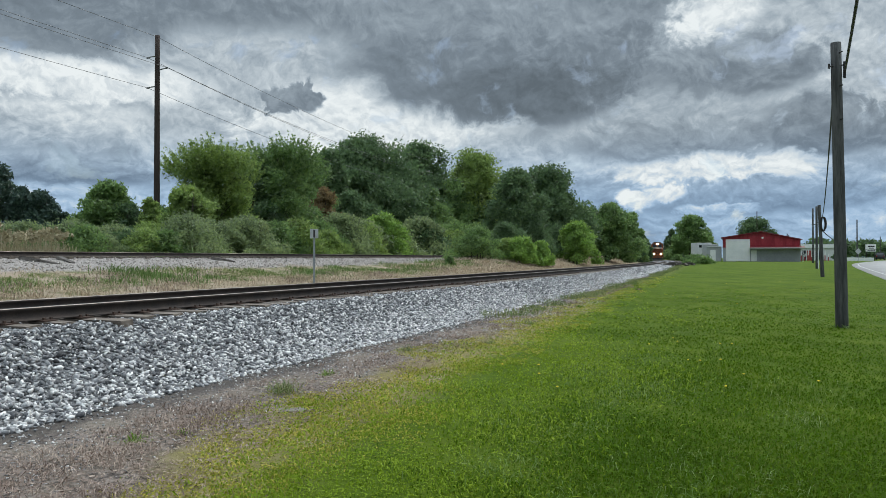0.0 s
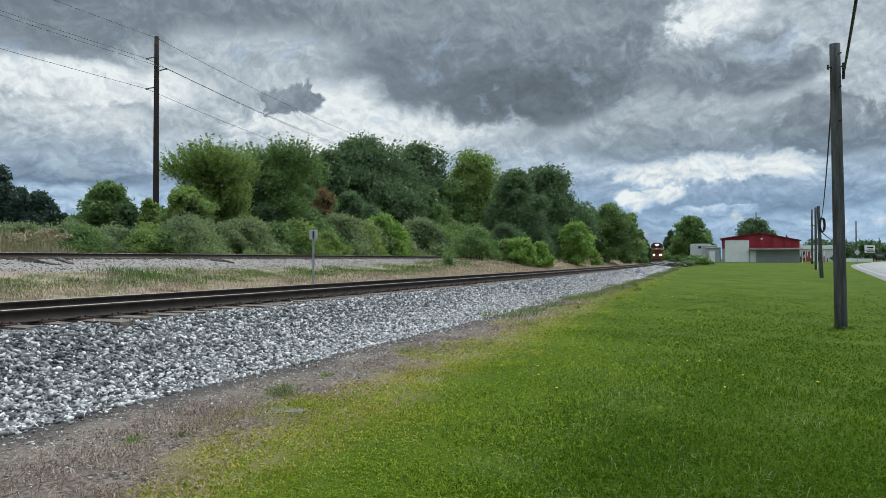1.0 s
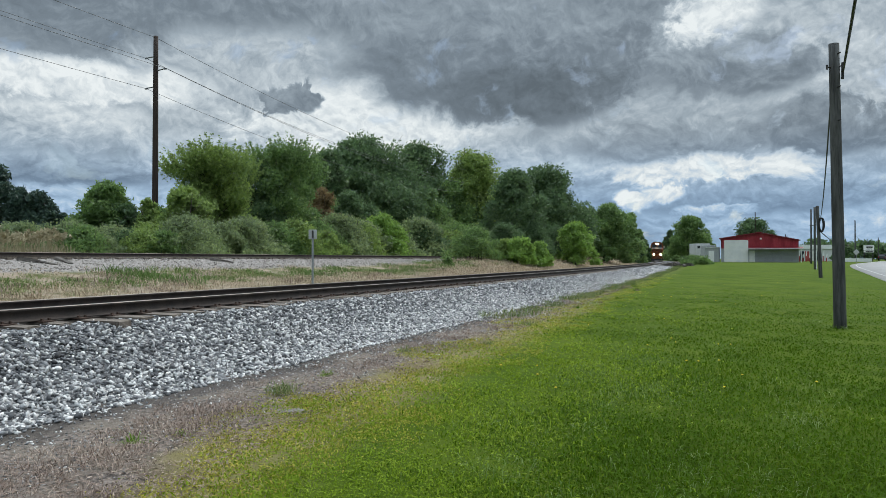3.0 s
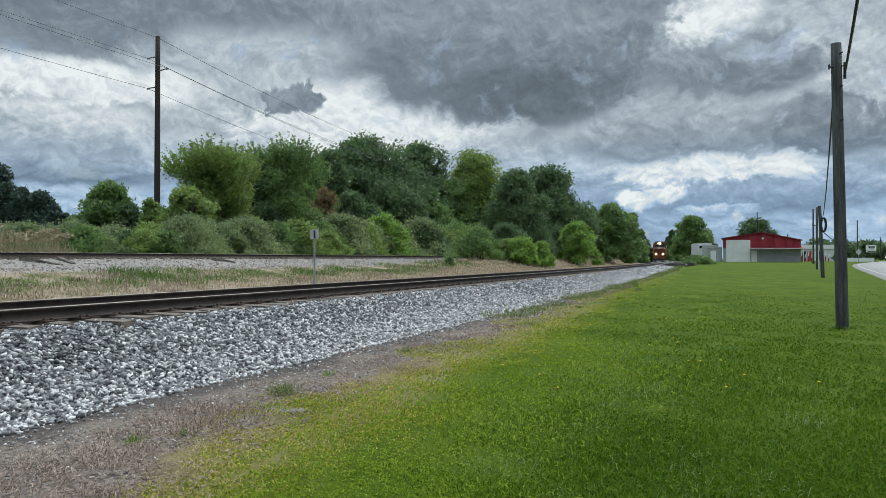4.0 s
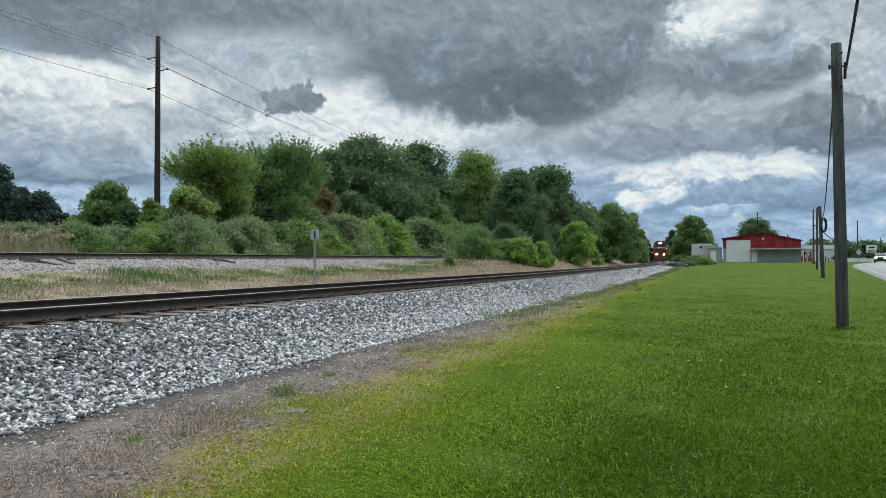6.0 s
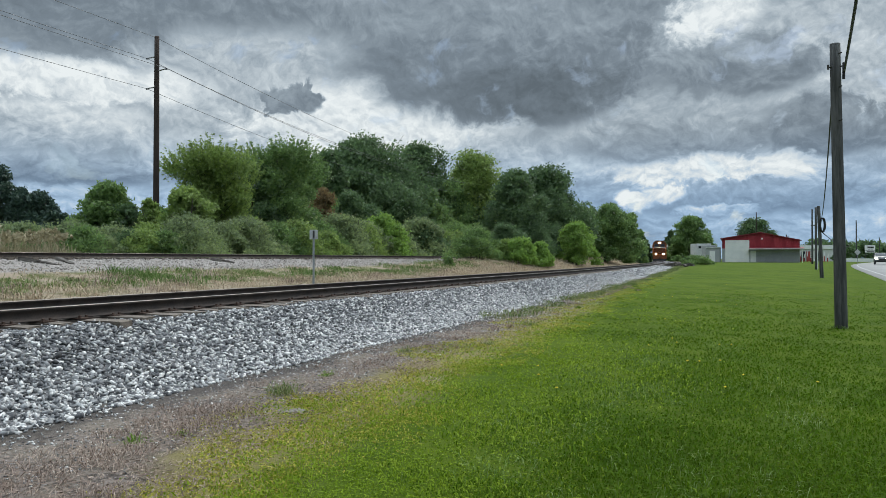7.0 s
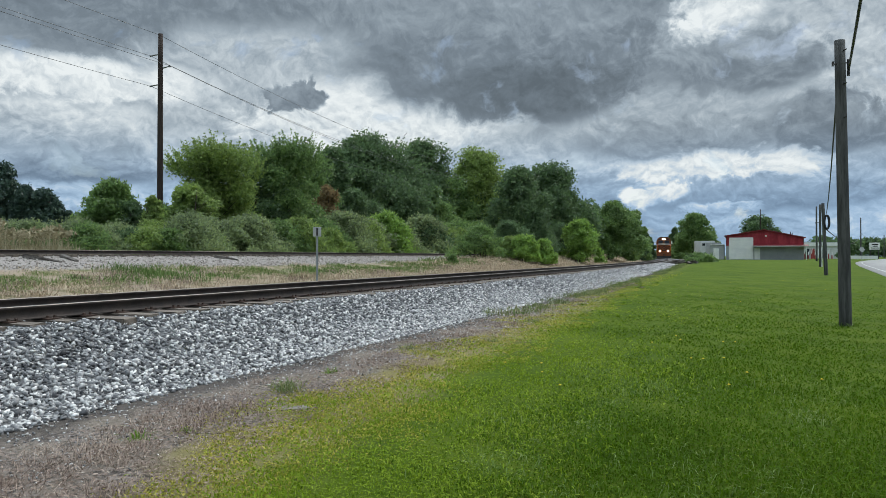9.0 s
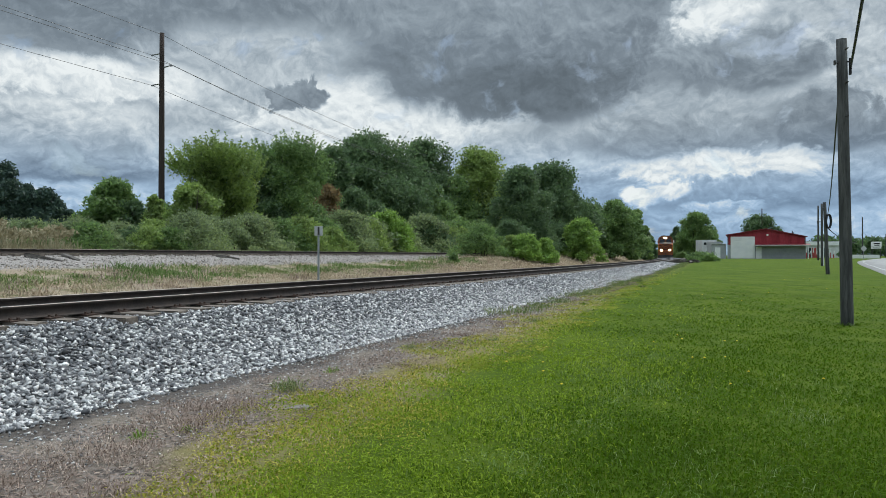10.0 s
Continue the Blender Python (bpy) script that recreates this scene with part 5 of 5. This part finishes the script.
def stone_field(rng, shapes, s, u, size):
    x, y = on_track(s, u)
    z = ground_z(x, y)
    verts, faces, off = [], [], 0
    pick = rng.integers(len(shapes), size=len(s))
    for k, (v, f) in enumerate(shapes):
        m = np.nonzero(pick == k)[0]
        if not len(m):
            continue
        t = turns(rng, len(m))
        sc = size[m][:, None, None] * np.array((1.25, 0.95, 0.7)) * (0.8 + 0.4 * rng.random((len(m), 1, 3)))
        vv = np.einsum("nij,nkj->nki", t, v[None] * sc)
        vv[:, :, 2] *= 0.72
        c = np.stack([x[m], y[m], z[m] + size[m] * 0.25], -1)
        verts.append((vv + c[:, None, :]).reshape(-1, 3))
        faces.append((f[None] + (np.arange(len(m)) * len(v))[:, None, None]).reshape(-1, 3) + off)
        off += len(m) * len(v)
    return np.concatenate(verts), np.concatenate(faces)


def build_ballast():
    rng = np.random.default_rng(21)
    raw = [stone_shape(rng, 8) for _ in range(14)]
    shapes = [(v, f) for v, f, b in raw]
    ob = thing("ballast_bank", pose(0, 0, 0), "bank of loose grey and white crushed stone under the track", "ballast")
    S, U, Z = [], [], []

    def scatter(n, s0, s1, u0, u1, r, power=1.0):
        S.append(s0 + (s1 - s0) * rng.random(n) ** power)
        U.append(u0 + (u1 - u0) * rng.random(n))
        Z.append(r * (0.65 + 0.7 * rng.random(n)))
    scatter(30000, -7, 16, 1.35, 2.85, 0.032)
    scatter(4500, -7, 16, 0.95, 1.45, 0.027)
    scatter(350, -7, 16, 2.6, 3.2, 0.026)
    scatter(4500, -7, 18, 2.7, 4.4, 0.013)
    scatter(3000, -7, 16, 2.2, 2.9, 0.034)
    scatter(3500, -6, 12, -0.65, 0.65, 0.026)
    scatter(18000, 16, 45, 1.2, 2.9, 0.036)
    scatter(8000, 45, 110, 0.95, 2.9, 0.06)
    s, u, z = np.concatenate(S), np.concatenate(U), np.concatenate(Z)
    pale = u + rng.normal(0, 0.28, len(u)) > 2.15
    v, f = stone_field(rng, shapes, s[~pale], u[~pale], z[~pale])
    tagged(np_part("crushed_stone", v, f, M_STONE, ob), kind="stuff")
    v, f = stone_field(rng, shapes, s[pale], u[pale], z[pale])
    tagged(np_part("crushed_stone", v, f, M_PALESTONE, ob, "paler stone at the foot of the bank"), kind="stuff")
    # the nearest stones, each on its own
    data = []
    for v, f, b in raw:
        me = np_mesh("stone", v * np.array((1.25, 0.95, 0.7)), f)
        me.materials.append(M_PALESTONE)
        data.append(me)
    for i in range(280):
        ss, uu = -2.5 + 7 * rng.random(), 1.7 + 1.1 * rng.random()
        x, y = (float(c) for c in on_track(ss, uu))
        o = new("stone", data[i % len(data)])
        o.parent = ob
        k = 0.031 * (0.8 + 0.5 * rng.random())
        o.matrix_basis = pose(x, y, float(ground_z(x, y)) + 0.03, *(rng.random(3) * 360)) @ Matrix.Diagonal((k, k, k, 1))
    # the far bank
    ob2 = thing("ballast_bank", pose(0, 0, 0), "raised bank of dusty grey stone under the far track", "ballast")
    shapes = [stone_shape(rng, 6)[:2] for _ in range(8)]
    n = 16000
    s = -26 + 105 * rng.random(n)
    u = TRACK2 + 1.0 + 4.2 * rng.random(n)
    v, f = stone_field(rng, shapes, s, u, 0.042 * (0.6 + 0.7 * rng.random(n)))
    o = np_part("crushed_stone", v, f, M_DUSTSTONE, ob2)
    tagged(o, kind="stuff")


M_DUSTSTONE = None


def dust_stones():
    m, n, p = material("dusty_stone", 0.9)
    r = n.add("ShaderNodeNewGeometry").outputs["Random Per Island"]
    n.put(p.inputs["Base Color"], n.ramp(r, [(0.0, (0.15, 0.133, 0.118)), (0.4, (0.265, 0.238, 0.212)), (0.8, (0.37, 0.335, 0.300)), (1.0, (0.50, 0.46, 0.42))]))
    return m


M_DUSTSTONE = dust_stones()


def blades(rng, x, y, z, height, width, lean):
    """Bent grass blades, two triangles each."""
    n = len(x)
    a = rng.random(n) * math.tau
    b = rng.random(n) * math.tau
    h = height * (0.55 + 0.8 * rng.random(n))
    w = width * (0.7 + 0.6 * rng.random(n))
    l = h * lean * rng.random(n)
    root = np.stack([x, y, z - 0.01], -1)
    side = np.stack([np.cos(a) * w, np.sin(a) * w, np.zeros(n)], -1) * 0.5
    mid = root + np.stack([np.cos(b) * l * 0.35, np.sin(b) * l * 0.35, h * 0.62], -1)
    tip = root + np.stack([np.cos(b) * l, np.sin(b) * l, h * (1 - 0.25 * lean)], -1)
    v = np.stack([root - side, mid + side, tip, mid - side * 0.8], 1).reshape(-1, 3)
    return v, np.arange(n * 4).reshape(-1, 4)


def fan(rng, n, r0, r1, power=1.0):
    """Points on the ground before the eye, thinning outward."""
    r = r0 * (r1 / r0) ** (rng.random(n) ** power)
    a = np.radians(131 - 82 * rng.random(n))
    return r * np.cos(a), r * np.sin(a), r


def litter(rng, x, y, z, length, width):
    """Dry bits lying nearly flat on the ground."""
    n = len(x)
    a = rng.random(n) * math.tau
    l = length * (0.4 + 1.0 * rng.random(n))
    w = width * (0.6 + 0.8 * rng.random(n))
    c = np.stack([x, y, z + 0.006 + 0.02 * rng.random(n)], -1)
    d = np.stack([np.cos(a) * l, np.sin(a) * l, l * rng.normal(0, 0.25, n)], -1) * 0.5
    q = np.stack([-np.sin(a) * w, np.cos(a) * w, w * rng.normal(0, 0.4, n)], -1) * 0.5
    return np.stack([c - d, c + q, c + d, c - q], 1).reshape(-1, 3), np.arange(n * 4).reshape(-1, 4)


def clumps(rng, s, u, per, radius, height, width, lean):
    """Grass tufts at the given places along and across the track."""
    x, y = on_track(s, u)
    k = 0.5 + rng.random(len(x))
    x = np.repeat(x, per) + rng.normal(0, 1, len(x) * per) * np.repeat(radius * k, per)
    y = np.repeat(y, per) + rng.normal(0, 1, len(y)  * per) * np.repeat(radius * k, per)
    return blades(rng, x, y, ground_z(x, y), height * np.repeat(k, per), width, lean)


def edge_wobble(x, y):
    return 0.35 * np.sin(x * 2.1 + y * 0.7) + 0.3 * np.sin(y * 1.7 - x) + 0.25 * np.sin(4.3 * x + 1.1) * np.sin(3.7 * y)


def build_lawn():
    rng = np.random.default_rng(31)
    x, y, r = fan(rng, 400000, 1.7, 40.0, 1.0)
    s, u = track_coords(x, y)
    keep = (rng.random(len(x)) < np.interp(r, [9, 22, 38], [1.0, 0.55, 0.05])) & (u + edge_wobble(x, y) + rng.normal(0, 0.45, len(x)) > verge_from(s) + 1.05)
    x, y, r = x[keep], y[keep], r[keep]
    tall = 0.95 + 0.25 * np.sin(x * 1.3 + 0.4 * y) * np.sin(y * 0.9) + 0.2 * np.sin(x * 4.1) * np.sin(y * 3.3)
    s, u = track_coords(x, y)
    light = u + 1.2 * np.sin(x * 0.8) * np.sin(y * 0.45) + rng.normal(0, 0.9, len(x)) < np.interp(s, [-3, 2, 8, 30], [7.3, 6.6, 6.0, 4.6])
    high = np.where(rng.random(len(x)) < 0.06, 0.085, 0.05) * tall * np.interp(r, [18, 50], [1.0, 0.55])
    for m, mat, name, label in ((light, M_CLOVER, "light_lawn", "lighter yellow-green lawn plants near the track"), (~light, M_LAWNBLADE, "lawn_grass", "short mown deep green lawn grass")):
        v, f = blades(rng, x[m], y[m], ground_z(x[m], y[m]), high[m], 0.0050 + 0.0014 * r[m], np.interp(r[m], [10, 35], [1.6, 3.0]))
        tagged(np_part(name, v, f, mat), label, "grass", kind="stuff")
    # paler seed-bearing tufts in the lawn
    px, d = 60 + 640 * rng.random(60), 3.6 * (26 / 3.6) ** rng.random(60)
    s, u = track_coords(spot(px, d), d)
    ok = u > 5.8
    # the densest of them stand before the eye
    sp, up = track_coords(np.array((1.87, 1.55, 2.1, 1.2, 0.35, 3.1)), np.array((7.8, 7.3, 8.2, 6.4, 5.2, 6.6)))
    s, u, ok = np.concatenate([s, sp.repeat(3)]), np.concatenate([u, up.repeat(3)]), np.concatenate([ok, np.ones(18, dtype=bool)])
    v, f = clumps(rng, s[ok], u[ok], 55, 0.17, 0.075, 0.006, 1.5)
    tagged(np_part("pale_tufts", v, f, M_PALEBLADE), "pale tufts of coarser grass in the lawn", "grass", kind="stuff")
    # the yellow-green fringe
    n = 300000
    s = -8.5 + 60 * rng.random(n) ** 2.4
    u = verge_from(s) - 0.5 + 2.2 * rng.random(n)
    x, y = on_track(s, u)
    uu = u - verge_from(s) + 0.8 * edge_wobble(x, y) + rng.normal(0, 0.15, n)
    patch = np.sin(x * 3.1 + 1.3 * np.sin(y * 2.3)) * np.sin(y * 2.7 + 0.8 * np.sin(x * 4.1)) + 0.6 * np.sin(x * 7.3 + y) * np.sin(y * 6.1 - x)
    keep = (uu > 0) & (uu < 1.6) & (patch + rng.normal(0, 0.4, n) > -0.45) & (rng.random(n) < np.exp(-np.maximum(s, 0) / 14.0))
    gold = rng.random(n) < np.clip(1.0 - 0.42 * uu, 0.3, 0.92)
    for m, mat, name, label in ((keep & gold, M_YELLOWBLADE, "fringe_plants", "low yellow-green plants along the lawn's edge"), (keep & ~gold, M_CLOVER, "fringe_clover", "low fresh green plants along the lawn's edge")):
        r = np.hypot(x[m], y[m])
        v, f = blades(rng, x[m], y[m], ground_z(x[m], y[m]), 0.036, 0.0055 + 0.0013 * r, 1.7)
        tagged(np_part(name, v, f, mat), label, "grass", kind="stuff")
    # dead bits lying on the dirt
    n = 90000
    s = -9 + 40 * rng.random(n) ** 2.2
    u = 3.0 + (verge_from(s) - 2.4) * rng.beta(2.0, 1.3, n)
    x, y = on_track(s, u)
    patch = np.sin(x * 2.3 + y) * np.sin(y * 1.9 - 0.6 * x) + 0.7 * np.sin(x * 6.1) * np.sin(y * 5.3)
    k = patch + rng.normal(0, 0.5, n) + 0.8 * (u - 3.9) > -0.1
    x, y = x[k], y[k]
    v, f = litter(rng, x, y, ground_z(x, y), 0.05, 0.008)
    tagged(np_part("dead_litter", v, f, M_DEADSTEM), "dry brown bits of dead plants on bare dirt", "litter", kind="stuff")
    # small gravel trodden into the dirt
    n = 5200
    s = -8 + 26 * rng.random(n) ** 1.5
    u = 2.95 + (verge_from(s) - 2.9) * rng.random(n) ** 0.9
    v, f = stone_field(rng, [stone_shape(rng, 7)[:2] for _ in range(6)], s, u, 0.011 * (0.5 + 1.0 * rng.random(n) ** 2))
    tagged(np_part("loose_gravel", v, f, M_GRAVEL), "small pale gravel scattered on bare dirt", "gravel", kind="stuff")
    n = 170
    along = np.concatenate([-7 + 50 * rng.random(n) ** 1.3, -8.5 + 8.5 * rng.random(170)])
    v, f = clumps(rng, along, verge_from(along) - 0.95 + 1.0 * rng.random(len(along)), 45, 0.07, 0.085, 0.006, 2.1)
    tagged(np_part("dead_tufts", v, f, M_DEADSTEM), "wiry brown dead weeds along the dirt edge", "weeds", kind="stuff")
    # browned stems among the fringe plants
    along = -6 + 22 * rng.random(260)
    v, f = clumps(rng, along, verge_from(along) + 1.1 * rng.random(260), 26, 0.08, 0.05, 0.006, 2.2)
    tagged(np_part("browned_stems", v, f, M_STRAW), "short straw-brown stems among the fringe plants", "weeds", kind="stuff")
    n = 150
    v, f = clumps(rng, 10 + 85 * rng.random(n), 2.95 + 0.8 * rng.random(n), 60, 0.16, 0.15, 0.02, 1.3)
    tagged(np_part("toe_weeds", v, f, M_STRIPGRASS), "green weeds along the foot of the ballast", "weeds", kind="stuff")
    # rough grass and straw between the tracks
    def strip(count, u0, u1, per, radius, height, width, lean, mat, name, label):
        s = -22 + 125 * rng.random(count) ** 1.2
        v, f = clumps(rng, s, u0 + (u1 - u0) * rng.random(count), per, radius, height, width, lean)
        tagged(np_part(name, v, f, mat), label, "grass", kind="stuff")
    strip(330, -10.7, -6.6, 130, 0.28, 0.19, 0.022, 1.6, M_STRIPGRASS, "rough_grass", "uncut green grass clumps between the two tracks")
    strip(120, -10.4, -7.2, 190, 0.34, 0.28, 0.022, 1.5, M_BRIGHTSTRIP, "tall_grass", "taller fresh green grass clumps between the two tracks")
    strip(900, -10.9, -2.6, 60, 0.30, 0.13, 0.022, 2.4, M_STRAW, "straw_grass", "flattened straw-coloured dead grass between the tracks")
    strip(300, -7.4, -4.4, 90, 0.26, 0.24, 0.018, 1.9, M_STRAW, "standing_straw", "standing straw-coloured dead grass between the tracks")
    strip(120, -9.5, -3.4, 90, 0.26, 0.30, 0.014, 1.7, M_DEADSTEM, "dead_weeds", "brown dead weed clumps between the tracks")
    # dry slope left of the bend
    n = 900
    v, f = clumps(rng, 32 + 110 * rng.random(n), -9.5 + 6.2 * rng.random(n), 40, 0.4, 0.22, 0.035, 2.0)
    tagged(np_part("bank_straw", v, f, M_STRAW), "dry tan grass on the slope beside the bend", "grass", kind="stuff")
    # reeds behind the far track, some with plumes
    d0, d1 = beyond(-800, -20.0), beyond(-632, -20.0)
    s0, s1 = float(track_coords(spot(-800, d0), d0)[0]), float(track_coords(spot(-632, d1), d1)[0])
    n = 7500
    s = s0 - 2 + (s1 - s0 + 2) * rng.random(n)
    x, y = on_track(s, -18.9 - 3.2 * rng.random(n))
    z = ground_z(x, y)
    h = np.where(rng.random(n) < 0.14, 1.35, 0.85) * (0.9 + 0.2 * np.sin(s * 2.1) + 0.12 * np.sin(s * 5.3)) * np.interp(s, [s1 - 2.5, s1], [1.0, 0.55])
    v, f = blades(rng, x, y, z, h, 0.028, 0.4)
    k = h > 1.15
    tips = np.stack([x[k] + rng.normal(0, 0.1, k.sum()), y[k], z[k] + h[k] * 1.0, np.full(k.sum(), 0.05), np.full(k.sum(), 0.16)], -1)
    pv, pf = leaf_cloud(rng, tips, 2600, 0.13)
    tagged(np_part("reeds", v, f, M_REED), "stand of tall dry tan reeds", "reeds", kind="stuff")
    tagged(np_part("reed_plumes", pv, pf, M_REED), "pale feathery plumes on dry reeds", "reeds", kind="stuff")


def weed(at, h, n, mat, label, seed):
    rng = np.random.default_rng(seed)
    x, y = rng.normal(0, h * 0.4, n), rng.normal(0, h * 0.4, n)
    v, f = blades(rng, x, y, np.zeros(n), h * (0.35 + 0.75 * rng.random(n)), 0.009, 1.7)
    ob = np_part("weed", v, f, mat)
    ob.location = (at[0], at[1], float(ground_z(*at)))
    return tagged(ob, label, "weed", "weeds on the verge")


def build_weeds():
    rng = np.random.default_rng(41)
    for i in range(26):
        s, u = -3 + 34 * rng.random(), 3.6 + 1.1 * rng.random()
        x, y = (float(c) for c in on_track(s, u))
        weed((x, y), 0.10 + 0.10 * rng.random(), 70, (M_STRIPGRASS, M_DEADSTEM, M_LAWNBLADE)[i % 3], ("tuft of green weed on the verge", "tuft of dry brown weed on the verge", "tuft of green weed on the verge")[i % 3], 500 + i)
    # single plants and a flat stone on the verge
    for i, (x, y, h, count, mat, label) in enumerate(((-2.35, 5.9, 0.13, 60, M_BRIGHTBLADE, "small bright green weed on bare dirt"), (-1.66, 7.94, 0.20, 170, M_STRIPGRASS, "tall pale grass tuft at the lawn's edge"),
                                                      (-0.54, 11.4, 0.17, 90, M_STRIPGRASS, "green weed tuft beside the ballast"), (-1.39, 9.2, 0.11, 60, M_BRIGHTBLADE, "small bright green weed on bare dirt"),
                                                      (-2.1, 6.2, 0.07, 50, M_BRIGHTBLADE, "small bright green weed on bare dirt"), (1.0, 17.9, 0.24, 130, M_STRIPGRASS, "green weed tuft beside the ballast"))):
        weed((x, y), h, count, mat, label, 560 + i)
    for i in range(7):
        a = i * 0.9
        weed((spot(706, 14.95) + 0.17 * math.cos(a), 14.95 + 0.17 * math.sin(a)), 0.09 + 0.04 * rng.random(), 40, (M_LAWNBLADE, M_PALEBLADE)[i % 2], "uncut grass tuft at the foot of a pole", 600 + i)
    bm = bm_new()
    box(bm, (0, 0, 0), (0.24, 0.15, 0.04), 0.014)
    for v in bm.verts:
        v.co += Vector((rng.normal(0, 0.02), rng.normal(0, 0.02), rng.normal(0, 0.004)))
    slab = part("flat_stone", bm, M_SLAB)
    slab.matrix_basis = pose(-1.40, 7.08, float(ground_z(-1.40, 7.08)) - 0.004, 0, 0, 25)
    tagged(slab, "flat pale stone lying among yellow-green plants", "stone")
    # dandelions
    for i in range(46):
        d = 7.5 * (42 / 7.5) ** rng.random()
        px = 40 + 640 * rng.random()
        x = spot(px, d)
        s, u = track_coords(x, d)
        if u < 5.5:
            continue
        z = float(ground_z(x, d))
        ob = thing("dandelion", pose(x, d, z), "yellow dandelion flower in the lawn", "flower", "dandelions")
        part("stem", tube(bm_new(), [(0, 0, -0.01), (0.004, 0, 0.085)], 0.002, 5), M_LAWNBLADE, ob)
        bm = bm_new()
        tube(bm, [(0.004, 0, 0.082), (0.004, 0, 0.089), (0.004, 0, 0.096)], [0.005, 0.016, 0.006], 9)
        part("bloom", bm, M_DANDELION, ob)


build_ballast()
build_lawn()
build_weeds()


# ---- what moves ----
def motions():
    rows = []
    for t in (0, 1, 2, 3, 4, 5, 6, 7, 8, 9, 10):
        s = 196.0 - 3.9 * t
        x, y = on_track(s, 0.0)
        rows.append((t, pose(float(x), float(y), RAIL_Z, 0, 0, 180 + track_yaw(s))))
    walk(LOCO, rows)

    def drive(car, way):
        out = []
        for i, (t, px, d) in enumerate(way):
            a, b = way[max(0, i - 1)], way[min(len(way) - 1, i + 1)]
            dx, dy = spot(b[1], b[2]) - spot(a[1], a[2]), b[2] - a[2]
            out.append((t, pose(spot(px, d), d, float(lawn_z(d)) + 0.055, 0, 0, math.degrees(math.atan2(-dx, dy)))))
        walk(car, out)
    # bearing and distance of each car, second by second
    drive(SUV, [(0, 862, 262), (2, 822, 218), (4.0, 792, 172), (5.0, 783, 150), (5.7, 775, 135), (6.8, 776, 112), (7.2, 779, 103), (7.6, 784, 94), (8.2, 795, 80), (9.0, 808, 62), (10.0, 852, 41)])
    drive(TRUCK, [(0, 774, 192), (1.2, 776, 206), (2.5, 779, 222), (4.0, 789, 242), (5.0, 802, 256), (7.0, 822, 288), (10.0, 848, 330)])


motions()
